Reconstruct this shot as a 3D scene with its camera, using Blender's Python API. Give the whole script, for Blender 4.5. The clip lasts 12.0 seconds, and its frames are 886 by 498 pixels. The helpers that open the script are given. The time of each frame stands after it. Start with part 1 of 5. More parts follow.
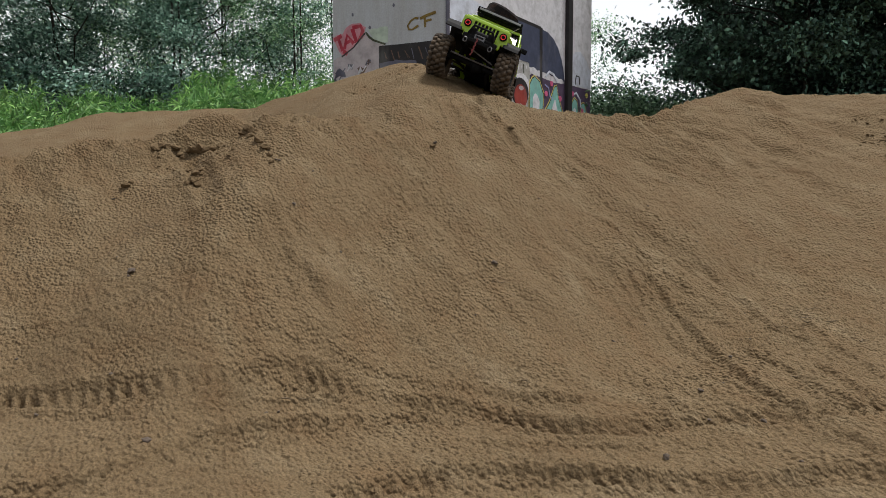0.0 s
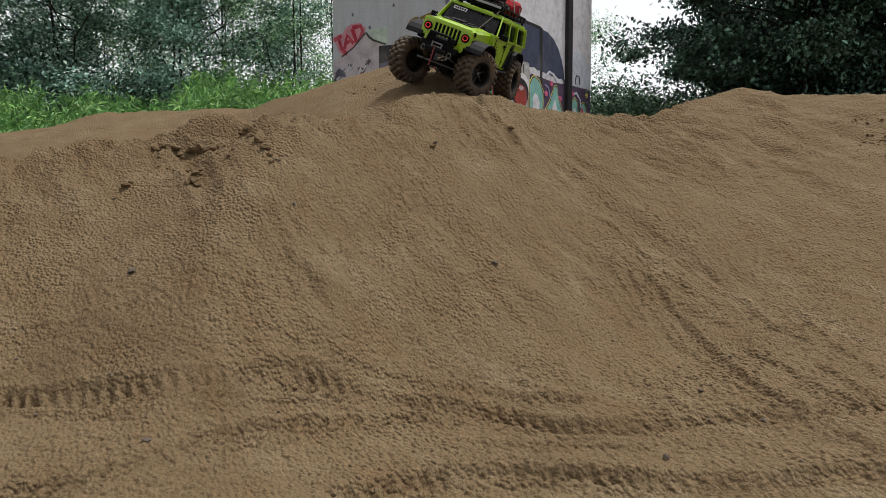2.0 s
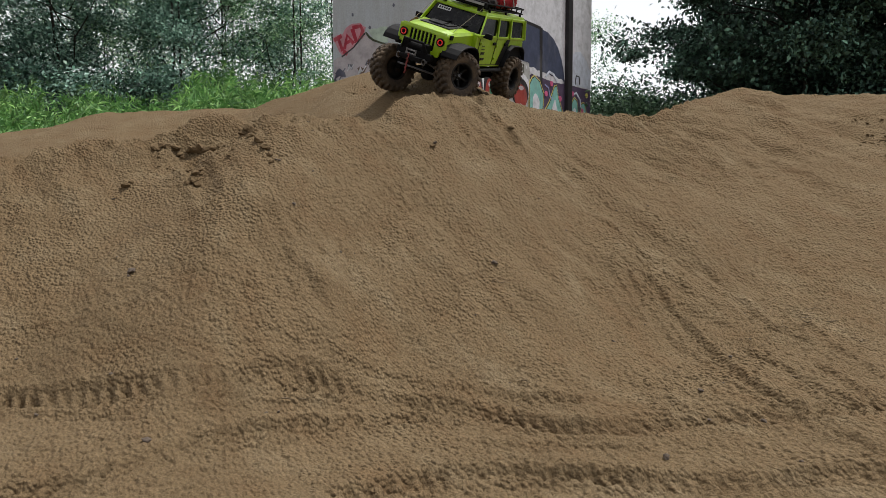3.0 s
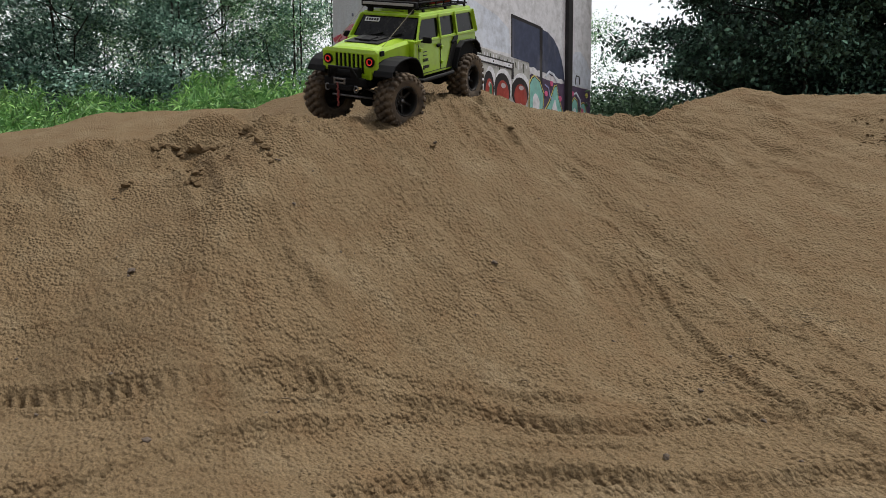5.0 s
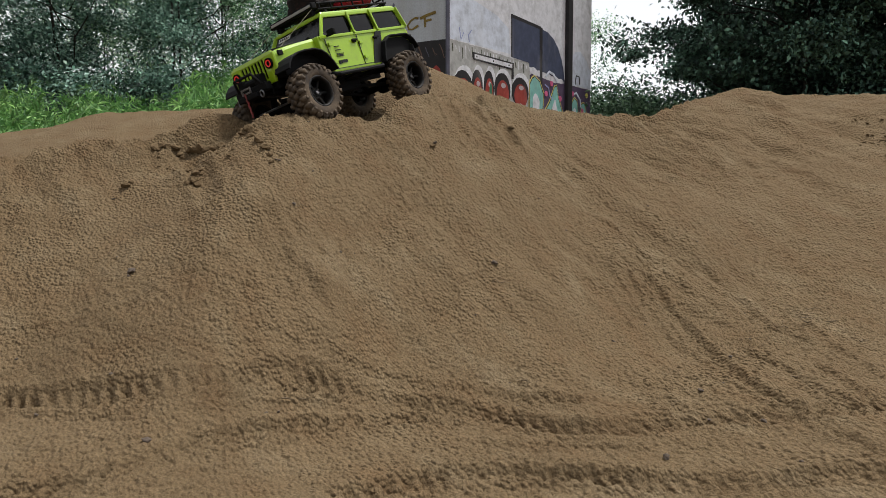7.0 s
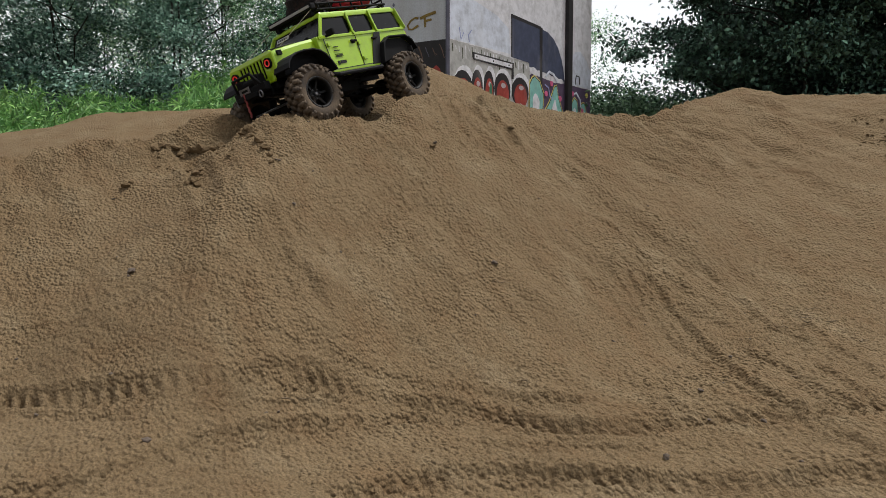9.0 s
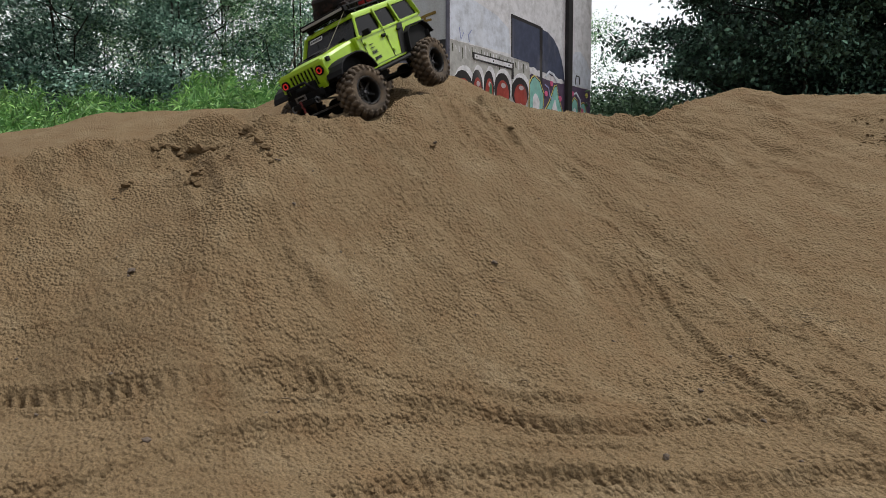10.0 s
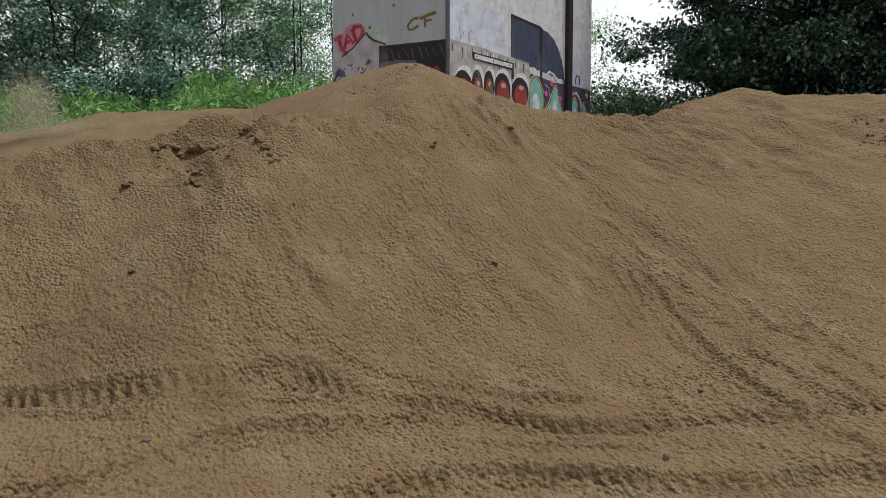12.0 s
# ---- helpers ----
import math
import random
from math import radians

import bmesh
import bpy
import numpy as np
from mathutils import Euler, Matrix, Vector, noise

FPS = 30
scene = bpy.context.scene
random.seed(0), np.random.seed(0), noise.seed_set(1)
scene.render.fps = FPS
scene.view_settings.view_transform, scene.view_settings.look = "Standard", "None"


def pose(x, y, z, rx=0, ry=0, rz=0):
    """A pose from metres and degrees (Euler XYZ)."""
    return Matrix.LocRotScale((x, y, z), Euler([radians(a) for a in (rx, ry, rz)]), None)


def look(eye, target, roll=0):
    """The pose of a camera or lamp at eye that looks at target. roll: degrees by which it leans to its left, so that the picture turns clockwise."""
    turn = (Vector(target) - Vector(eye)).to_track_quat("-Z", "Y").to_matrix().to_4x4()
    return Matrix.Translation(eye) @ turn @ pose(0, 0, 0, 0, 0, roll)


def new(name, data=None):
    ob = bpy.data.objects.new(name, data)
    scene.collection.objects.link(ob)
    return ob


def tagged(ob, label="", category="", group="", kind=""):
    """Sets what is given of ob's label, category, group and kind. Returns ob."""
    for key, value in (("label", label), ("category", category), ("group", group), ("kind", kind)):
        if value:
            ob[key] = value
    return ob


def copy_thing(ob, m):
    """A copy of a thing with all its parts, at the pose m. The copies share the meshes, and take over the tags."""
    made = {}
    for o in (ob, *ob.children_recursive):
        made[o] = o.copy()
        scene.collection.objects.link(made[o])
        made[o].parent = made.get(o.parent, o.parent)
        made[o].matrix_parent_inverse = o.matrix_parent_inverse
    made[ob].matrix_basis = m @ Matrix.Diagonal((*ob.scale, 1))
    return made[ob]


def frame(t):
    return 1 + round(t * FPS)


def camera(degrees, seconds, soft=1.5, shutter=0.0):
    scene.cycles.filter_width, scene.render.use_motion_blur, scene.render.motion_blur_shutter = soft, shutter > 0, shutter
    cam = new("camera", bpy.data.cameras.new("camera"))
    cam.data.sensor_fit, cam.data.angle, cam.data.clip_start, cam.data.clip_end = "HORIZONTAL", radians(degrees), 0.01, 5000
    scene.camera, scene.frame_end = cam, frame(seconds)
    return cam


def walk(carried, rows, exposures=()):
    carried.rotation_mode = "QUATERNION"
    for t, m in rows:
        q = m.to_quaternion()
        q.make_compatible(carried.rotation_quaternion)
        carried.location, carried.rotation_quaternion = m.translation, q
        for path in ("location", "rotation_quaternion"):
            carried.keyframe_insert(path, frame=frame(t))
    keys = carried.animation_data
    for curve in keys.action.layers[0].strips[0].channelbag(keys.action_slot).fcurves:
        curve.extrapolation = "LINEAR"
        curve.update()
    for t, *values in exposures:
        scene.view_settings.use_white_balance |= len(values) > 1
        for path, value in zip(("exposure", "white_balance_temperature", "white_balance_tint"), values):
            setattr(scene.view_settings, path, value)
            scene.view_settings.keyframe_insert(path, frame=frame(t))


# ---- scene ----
EYE = (0.0, 0.0, 0.45)
cam = camera(60, 12.0, soft=0.4, shutter=0.5)
walk(cam, [(0.0, pose(*EYE, 86, 0, 0)), (12.0, pose(*EYE, 86, 0, 0))], exposures=[(0.0, -0.07), (12.0, -0.07)])

# ---- light: bright overcast sky, open towards the right ----
world = bpy.data.worlds.new("world")
scene.world = world
world.use_nodes = True
wn = world.node_tree.nodes
sky = wn.new("ShaderNodeTexSky")
sky.sky_type = "NISHITA"
sky.sun_disc = False
sky.sun_elevation, sky.sun_rotation = radians(70), radians(65)
sky.dust_density, sky.air_density = 2.0, 1.0
soft_sky = wn.new("ShaderNodeHueSaturation")
soft_sky.inputs["Saturation"].default_value = 0.14
world.node_tree.links.new(sky.outputs[0], soft_sky.inputs["Color"])
world.node_tree.links.new(soft_sky.outputs[0], wn["Background"].inputs["Color"])
wn["Background"].inputs["Strength"].default_value = 0.205
sun = new("sun", bpy.data.lights.new("sun", "SUN"))
sun.data.energy, sun.data.angle, sun.data.color = 3.9, radians(8), (1.0, 0.97, 0.93)
sun.matrix_basis = look((0.85, 0.4, 2.6), (0, 0, 0))


# ---- materials ----
def material(name, rough=0.6, metal=0.0, spec=0.5):
    m = bpy.data.materials.new(name)
    m.use_nodes = True
    b = m.node_tree.nodes["Principled BSDF"]
    b.inputs["Roughness"].default_value = rough
    b.inputs["Metallic"].default_value = metal
    b.inputs["Specular IOR Level"].default_value = spec
    return m, m.node_tree.nodes, m.node_tree.links, b


def noise_tex(nodes, links, scale, detail=4, rough=0.6, coords="Object", stretch=(1, 1, 1), turn=0):
    tc = nodes.new("ShaderNodeTexCoord")
    mp = nodes.new("ShaderNodeMapping")
    mp.vector_type = "TEXTURE"
    mp.inputs["Rotation"].default_value = (0, 0, radians(turn))
    mp.inputs["Scale"].default_value = tuple(1 / k for k in stretch)
    n = nodes.new("ShaderNodeTexNoise")
    n.inputs["Scale"].default_value = scale
    n.inputs["Detail"].default_value = detail
    n.inputs["Roughness"].default_value = rough
    links.new(tc.outputs[coords], mp.inputs["Vector"])
    links.new(mp.outputs[0], n.inputs["Vector"])
    return n.outputs["Fac"]


def ramp(nodes, links, fac, *stops):
    r = nodes.new("ShaderNodeValToRGB")
    el = r.color_ramp.elements
    while len(el) < len(stops):
        el.new(0.5)
    for e, (p, c) in zip(el, stops):
        e.position, e.color = p, (*c, 1)
    links.new(fac, r.inputs["Fac"])
    return r.outputs["Color"]


def mix(nodes, links, fac, a, b, blend="MIX"):
    m = nodes.new("ShaderNodeMix")
    m.data_type, m.blend_type = "RGBA", blend
    for value, socket in ((fac, m.inputs["Factor"]), (a, m.inputs["A"]), (b, m.inputs["B"])):
        socket = [s for s in m.inputs if s.name == socket.name and s.type == ("VALUE" if socket.name == "Factor" else "RGBA")][0]
        if isinstance(value, (int, float)):
            socket.default_value = value
        elif isinstance(value, tuple):
            socket.default_value = (*value, 1)
        else:
            links.new(value, socket)
    return [s for s in m.outputs if s.type == "RGBA"][0]


def bump(nodes, links, b, height, strength, distance):
    n = nodes.new("ShaderNodeBump")
    n.inputs["Strength"].default_value = strength
    n.inputs["Distance"].default_value = distance
    links.new(height, n.inputs["Height"])
    links.new(n.outputs[0], b.inputs["Normal"])


def worn(name, base, dirt, amount=0.5, rough=0.6, metal=0.0, scale=30, spec=0.5, relief=0.0):
    """A surface of one colour with dirt on it in patches."""
    m, n, l, b = material(name, rough, metal, spec)
    big = noise_tex(n, l, scale, 5, 0.65)
    fine = noise_tex(n, l, scale * 9, 3, 0.7)
    mask = ramp(n, l, big, (0.62 - 0.35 * amount, (0, 0, 0)), (0.78 - 0.2 * amount, (1, 1, 1)))
    grain = ramp(n, l, fine, (0.3, (0.55, 0.55, 0.55)), (0.7, (1, 1, 1)))
    both = mix(n, l, 1.0, mask, grain, "MULTIPLY")
    l.new(mix(n, l, both, base, dirt), b.inputs["Base Color"])
    l.new(ramp(n, l, mask, (0, (rough,) * 3), (1, (min(1, rough + 0.35),) * 3)), b.inputs["Roughness"])
    if relief:
        bump(n, l, b, fine, 0.5, relief)
    return m


DUST = (0.15, 0.107, 0.067)


def sand_material():
    m, n, l, b = material("sand", 0.95, 0, 0.12)
    broad = noise_tex(n, l, 3.0, 5, 0.6)
    patch_ = noise_tex(n, l, 15, 6, 0.65, "Object", (1, 0.5, 0.7), 35)
    grain = noise_tex(n, l, 420, 3, 0.7)
    crumb = noise_tex(n, l, 170, 2, 0.5, "Object", (1, 0.7, 0.8), 35)
    pebbly = n.new("ShaderNodeTexVoronoi")
    pebbly.feature = "SMOOTH_F1"
    pebbly.inputs["Scale"].default_value = 215
    pebbly.inputs["Smoothness"].default_value = 0.35
    tilt = n.new("ShaderNodeMapping")
    tilt.vector_type = "TEXTURE"
    tilt.inputs["Rotation"].default_value = (0, 0, radians(35))
    tilt.inputs["Scale"].default_value = (1, 1.5, 1.2)
    place = n.new("ShaderNodeTexCoord")
    l.new(place.outputs["Object"], tilt.inputs["Vector"])
    l.new(tilt.outputs[0], pebbly.inputs["Vector"])
    mound = ramp(n, l, pebbly.outputs["Distance"], (0.0, (1, 1, 1)), (0.75, (0, 0, 0)))
    c = ramp(n, l, broad, (0.3, (0.134, 0.0905, 0.0485)), (0.7, (0.155, 0.109, 0.061)))
    c = mix(n, l, 0.7, c, ramp(n, l, patch_, (0.30, (0.130, 0.083, 0.043)), (0.46, (0.140, 0.098, 0.054)), (0.56, (0.146, 0.105, 0.059)), (0.74, (0.196, 0.152, 0.094))))
    c = mix(n, l, 0.5, c, ramp(n, l, grain, (0.34, (0.22, 0.21, 0.20)), (0.66, (0.80, 0.79, 0.78))), "OVERLAY")
    l.new(c, b.inputs["Base Color"])
    patchy = ramp(n, l, noise_tex(n, l, 9, 3, 0.6, "Object", (1, 0.6, 1), 35), (0.38, (0.22, 0.22, 0.22)), (0.66, (0.52, 0.52, 0.52)))
    bump(n, l, b, mix(n, l, patchy, mix(n, l, 0.4, crumb, grain), mound), 1.0, 0.0100)
    return m


SAND = sand_material()


# ---- the ground: one sheet of sand with a ridge, a mound behind it and tyre tracks ----
CREST_X = (-3.0, -0.97, -0.861, -0.663, -0.531, -0.415, -0.324, -0.258, -0.197, -0.154, -0.082, 0.022, 0.11, 0.213, 0.315, 0.403, 0.545, 0.781, 0.901, 1.054, 1.256, 3.0)
CREST_Y = (1.6, 1.5, 1.5, 1.5, 1.5, 1.48, 1.46, 1.45, 1.47, 1.54, 1.66, 1.76, 1.82, 1.88, 1.94, 1.98, 2.1, 2.3, 2.4, 2.35, 2.2, 2.2)
CREST_Z = (0.42, 0.531, 0.533, 0.540, 0.550, 0.574, 0.606, 0.611, 0.602, 0.624, 0.659, 0.687, 0.689, 0.669, 0.661, 0.655, 0.664, 0.731, 0.782, 0.752, 0.731, 0.6)
BACK_X = (-4.0, -1.746, -1.547, -1.388, -1.209, -1.051, -0.633, -0.444, -0.256, -0.146, -0.058, -0.007, 0.077, 0.194, 0.35, 0.6, 1.2, 3.0)
BACK_Y = (2.7, 2.7, 2.7, 2.7, 2.7, 2.7, 2.6, 2.5, 2.45, 2.4, 2.35, 2.3, 2.3, 2.3, 2.4, 2.6, 2.7, 2.7)
BACK_Z = (0.4, 0.616, 0.659, 0.688, 0.737, 0.743, 0.726, 0.788, 0.842, 0.855, 0.85, 0.81, 0.777, 0.727, 0.65, 0.64, 0.7, 0.55)
GULLY_X = (-3.0, -0.9, -0.55, -0.40, -0.33, -0.25, -0.12, 0.05, 0.3, 3.0)
GULLY_D = (0.08, 0.12, 0.12, 0.115, 0.095, 0.07, 0.04, 0.0, 0.02, 0.02)
SLOPE_X = (-1.5, -0.6, -0.25, 0.1, 0.5, 1.2)
SLOPE_K = (0.62, 0.66, 0.70, 0.66, 0.50, 0.46)
TABLE = np.random.RandomState(7).rand(256, 256)


def value_noise(x, y, size, seed=0):
    """Smooth noise of that cell size, from -1 to 1."""
    u, v = x / size + 31.7 * seed, y / size + 17.3 * seed
    i, j = np.floor(u).astype(int), np.floor(v).astype(int)
    a, b = u - i, v - j
    a, b = a * a * (3 - 2 * a), b * b * (3 - 2 * b)
    t = lambda p, q: TABLE[p % 256, q % 256]
    return 2 * (t(i, j) * (1 - a) * (1 - b) + t(i + 1, j) * a * (1 - b) + t(i, j + 1) * (1 - a) * b + t(i + 1, j + 1) * a * b) - 1


def fractal(x, y, size, octaves=4, gain=0.55, seed=0):
    return sum(gain ** k * value_noise(x, y, size / 2 ** k, seed + k) for k in range(octaves))


def smooth_interp(x, xs, ys, width):
    """Linear interpolation rounded over that width."""
    return sum(np.interp(x + width * o, xs, ys) * w for o, w in ((-1, 0.15), (-0.5, 0.2), (0, 0.3), (0.5, 0.2), (1, 0.15)))


def crumbs(u, v, seed):
    """Rounded crumbs of many sizes, one to a cell of size 1; height from 0 to about 0.6."""
    i, j = np.floor(u).astype(int), np.floor(v).astype(int)
    t = lambda p, q, k: TABLE[(p + 37 * k + 11 * seed) % 256, (q + 91 * k + 5 * seed) % 256]
    out = np.zeros_like(u)
    for di in (-1, 0, 1):
        for dj in (-1, 0, 1):
            p, q = i + di, j + dj
            r = 0.30 + 0.55 * t(p, q, 2) ** 1.5
            d = ((u - p - t(p, q, 0)) ** 2 + (v - q - t(p, q, 1)) ** 2) / (r * r)
            out = np.maximum(out, r * (0.35 + 0.65 * t(p, q, 3)) * np.sqrt(np.maximum(1 - d, 0)))
    return out


def rut(x, y, xs, ys, width, depth, pitch, skew):
    """A tyre's print along a line: a trough with a steep far wall and the lugs' marks across it."""
    c = smooth_interp(x, xs, ys, 0.03) + 0.004 * value_noise(x, y * 0, 0.07, 5)
    ends = np.clip((x - xs[0]) / 0.03, 0, 1) * np.clip((xs[-1] - x) / 0.03, 0, 1)
    v = (y - c) / width
    trough = 1 / (1 + np.exp(np.clip((np.abs(v) - 1) * 11, -30, 30)))
    rim = np.exp(-((np.abs(v) - 1.35) / 0.3) ** 2)
    wob = 0.22 * value_noise(x, y, 0.02, 9)
    wave = np.sin(2 * np.pi * (x / pitch + skew * np.abs(v) + 0.5 * (v > 0) + wob))
    lug = np.tanh(2.2 * wave) * np.clip(1.25 - np.abs(np.abs(v) - 0.55) * 1.5, 0, 1)
    fade = np.clip(0.8 + 0.6 * value_noise(x, y * 0, 0.11, 11), 0.2, 1.15)
    lug_fade = np.clip(0.75 + 0.8 * value_noise(x, y, 0.06, 12), 0.1, 1.2)
    return 0.9 * ends * fade * depth * (-0.75 * trough + 0.45 * rim + 0.55 * lug * lug_fade * trough)


def furrow(x, y, line, width, depth):
    """A scrape down the slope through the points of the line, with thrown-up rims."""
    best = np.full(np.shape(x), 9.0)
    for (ax, ay), (bx, by) in zip(line, line[1:]):
        n = math.hypot(bx - ax, by - ay)
        s = np.clip(((x - ax) * (bx - ax) + (y - ay) * (by - ay)) / n, 0, n)
        best = np.minimum(best, np.hypot(x - ax - s * (bx - ax) / n, y - ay - s * (by - ay) / n))
    d = best / width + 0.25 * value_noise(x, y, 0.02, 25)
    return depth * (-np.exp(-np.abs(d) ** 3) + 0.55 * np.exp(-((d - 1.7) / 0.55) ** 2))


def bell(x, y, cx, cy, wx, wy):
    return np.exp(-((x - cx) / wx) ** 2 - ((y - cy) / wy) ** 2)


def sand_height(x, y):
    yc = smooth_interp(x, CREST_X, CREST_Y, 0.05)
    zc = smooth_interp(x, CREST_X, CREST_Z, 0.03)
    yb = smooth_interp(x, BACK_X, BACK_Y, 0.05)
    zb = smooth_interp(x, BACK_X, BACK_Z, 0.03)
    k = np.interp(x, SLOPE_X, SLOPE_K)
    yc = yc + 0.02 * fractal(x, y * 0.2, 0.18, 3, 0.5, 3)
    # front face: steep under the crest, running out into the flat
    s = np.maximum(yc - y, 0)
    face = zc - k * (s + 0.02 * (np.exp(-s / 0.05) - 1))
    flat = 0.135 + 0.055 * np.clip(y, -3, 3) + 0.03 * np.clip(np.abs(x) - 0.3, 0, 3)
    soft = 0.035
    top = np.maximum(face, flat)
    front = top + soft * np.log(np.exp((face - top) / soft) + np.exp((flat - top) / soft))
    # behind the crest: a gully, then the mound's own ridge, then down to the meadow
    u = np.clip((y - yc) / np.maximum(yb - yc, 0.05), 0, 1)
    dip = np.interp(x, GULLY_X, GULLY_D)
    behind = zc + (zb - zc) * u * u * (3 - 2 * u) * 0.5 + (zb - zc) * u * 0.5 - dip * np.sin(np.pi * u ** 0.6)
    far = np.maximum(y - yb, 0)
    behind = behind - (zb - 0.28) * (1 - np.exp(-(far / 0.9) ** 2))
    z = np.where(y < yc, front, behind)
    # where the wheels have worn the crest down, and the saddle between the ridge and the mound
    z -= 0.010 * bell(x, y, -0.175, 1.46, 0.07, 0.07) + 0.034 * bell(x, y, -0.13, 1.575, 0.06, 0.06) + 0.016 * bell(x, y, 0.05, 1.79, 0.05, 0.05)
    z += 0.034 * bell(x, y, -0.05, 2.04, 0.07, 0.08) + 0.026 * bell(x, y, -0.12, 1.91, 0.06, 0.07)
    z += 0.013 * bell(x, y, 0.0, 1.83, 0.06, 0.06) + 0.018 * bell(x, y, -0.245, 1.64, 0.05, 0.06)
    # lump on the ridge, standing behind the lip
    z -= 0.030 * np.exp(-((x + 0.435) / 0.10) ** 4 - ((y - 1.45) / 0.08) ** 4)
    z += 0.106 * np.exp(-(np.abs(x + 0.452) / 0.094) ** 3 - (np.abs(y - 1.555) / 0.058) ** 3) - 0.025 * bell(x, y, -0.375, 1.64, 0.05, 0.04)
    near = np.exp(-(np.maximum(np.abs(x) - 2.5, 0) / 1.0) ** 2 - (np.maximum(y - 3.0, 0) / 1.0) ** 2)
    steep = np.clip(s / 0.05, 0, 1) * np.clip((face - flat) / 0.08, 0, 1)
    # broad unevenness, and runnels slanting down the face
    raw = np.clip(0.9 + 0.5 * value_noise(x, y, 0.15, 21), 0.55, 1.2)
    smooth_bank = 1 - 0.55 * bell(x, y, -0.43, 1.23, 0.26, 0.12) - 0.45 * bell(x, y, 0.45, 1.62, 0.5, 0.10)
    raw = raw * smooth_bank * (1 - 0.7 * np.clip((y - yc - 0.08) / 0.12, 0, 1) * np.clip((0.05 - x) / 0.1, 0, 1))
    z += near * (0.010 * fractal(x, y, 0.34, 2, 0.5, 1) + 0.0045 * fractal(x, y, 0.09, 3, 0.55, 2))
    across, along = (x + 0.75 * y) / 1.25, (y - 0.75 * x) / 1.25
    z += near * steep * 0.0085 * fractal(across, along * 0.30, 0.055, 3, 0.6, 4) * np.clip(0.7 + value_noise(x, y, 0.16, 23), 0.15, 1.4)
    # crumbs, drawn out down the slope
    lean = 0.30 + 0.45 * steep
    p, q = x + lean * y, (y - lean * x) * (0.95 - 0.40 * steep)
    z += near * raw * 0.0030 * crumbs(p / 0.0100, q / 0.0110, 1)
    z += near * raw * 0.0058 * crumbs(p / 0.0060, q / 0.0068, 2)
    z += near * 0.0050 * crumbs(x / 0.020 + y / 0.06, y / 0.026, 3) * np.clip(value_noise(x, y, 0.12, 29) - 0.1, 0, 1)
    lip = np.exp(-((y - yc + 0.03) / 0.06) ** 2) * np.clip(0.5 - x, 0, 1)
    z += near * lip * 0.016 * np.clip(fractal(x, y * 0.7, 0.05, 4, 0.65, 33), -0.5, 1)
    # ripples lying across the upper slope
    flow = fractal(x * 0.30 - 0.25 * y, y + 0.25 * x, 0.045, 3, 0.6, 41)
    bed = np.clip((x - 0.25) / 0.25, 0, 1) * np.exp(-((yc - 0.16 - y) / 0.26) ** 4)
    z += near * bed * 0.018 * (0.5 - np.abs(flow)) * np.clip(0.8 + value_noise(x, y, 0.3, 43), 0.2, 1.4)
    # tyre prints across the flat
    z += rut(x, y, (-0.9, -0.60, -0.523, -0.449, -0.381, -0.314, -0.251, -0.20, -0.142, -0.074, -0.003, 0.065, 0.129, 0.19, 0.265, 0.329, 0.393, 0.459, 0.566, 0.8), (0.90, 0.885, 0.885, 0.877, 0.87, 0.868, 0.878, 0.905, 0.928, 0.938, 0.922, 0.902, 0.88, 0.872, 0.882, 0.883, 0.88, 0.884, 0.905, 0.93), 0.022, 0.0145, 0.0185, 0.6)
    z += rut(x, y, (-0.16, -0.06, 0.011, 0.082, 0.162, 0.2), (0.965, 0.975, 0.972, 0.965, 0.96, 0.958), 0.013, 0.007, 0.0145, 0.4)
    z += rut(x, y, (-0.42, -0.377, -0.334, -0.308, -0.267, -0.219, -0.177, -0.121, -0.057, 0.03), (0.683, 0.691, 0.712, 0.748, 0.784, 0.808, 0.833, 0.862, 0.878, 0.88), 0.016, 0.0130, 0.0180, -0.4)
    z += rut(x, y, (-0.13, -0.095, -0.05, 0.009, 0.063, 0.116, 0.167, 0.255, 0.338, 0.456, 0.6), (0.684, 0.69, 0.703, 0.722, 0.722, 0.712, 0.706, 0.720, 0.728, 0.723, 0.73), 0.018, 0.0160, 0.0180, 0.3)
    z += rut(x, y, (0.02, 0.071, 0.133, 0.192, 0.29), (0.813, 0.812, 0.815, 0.812, 0.828), 0.012, 0.0065, 0.0145, 0.4)
    z += rut(x, y, (-0.68, -0.60, -0.557, -0.51, -0.464, -0.39), (1.02, 1.026, 1.028, 1.022, 1.035, 1.045), 0.010, 0.0035, 0.0150, 0.4)
    z += rut(x, y, (-0.165, -0.131, -0.09), (1.055, 1.077, 1.10), 0.009, 0.0045, 0.0110, 0.2)
    z += rut(x, y, (-0.08, -0.03, 0.014, 0.061, 0.1), (1.01, 1.09, 1.15, 1.21, 1.25), 0.018, 0.0045, 0.0140, 0.5)
    z += rut(x, y, (0.2, 0.3, 0.45, 0.7), (0.99, 1.00, 1.02, 1.06), 0.014, 0.004, 0.0145, 0.4)
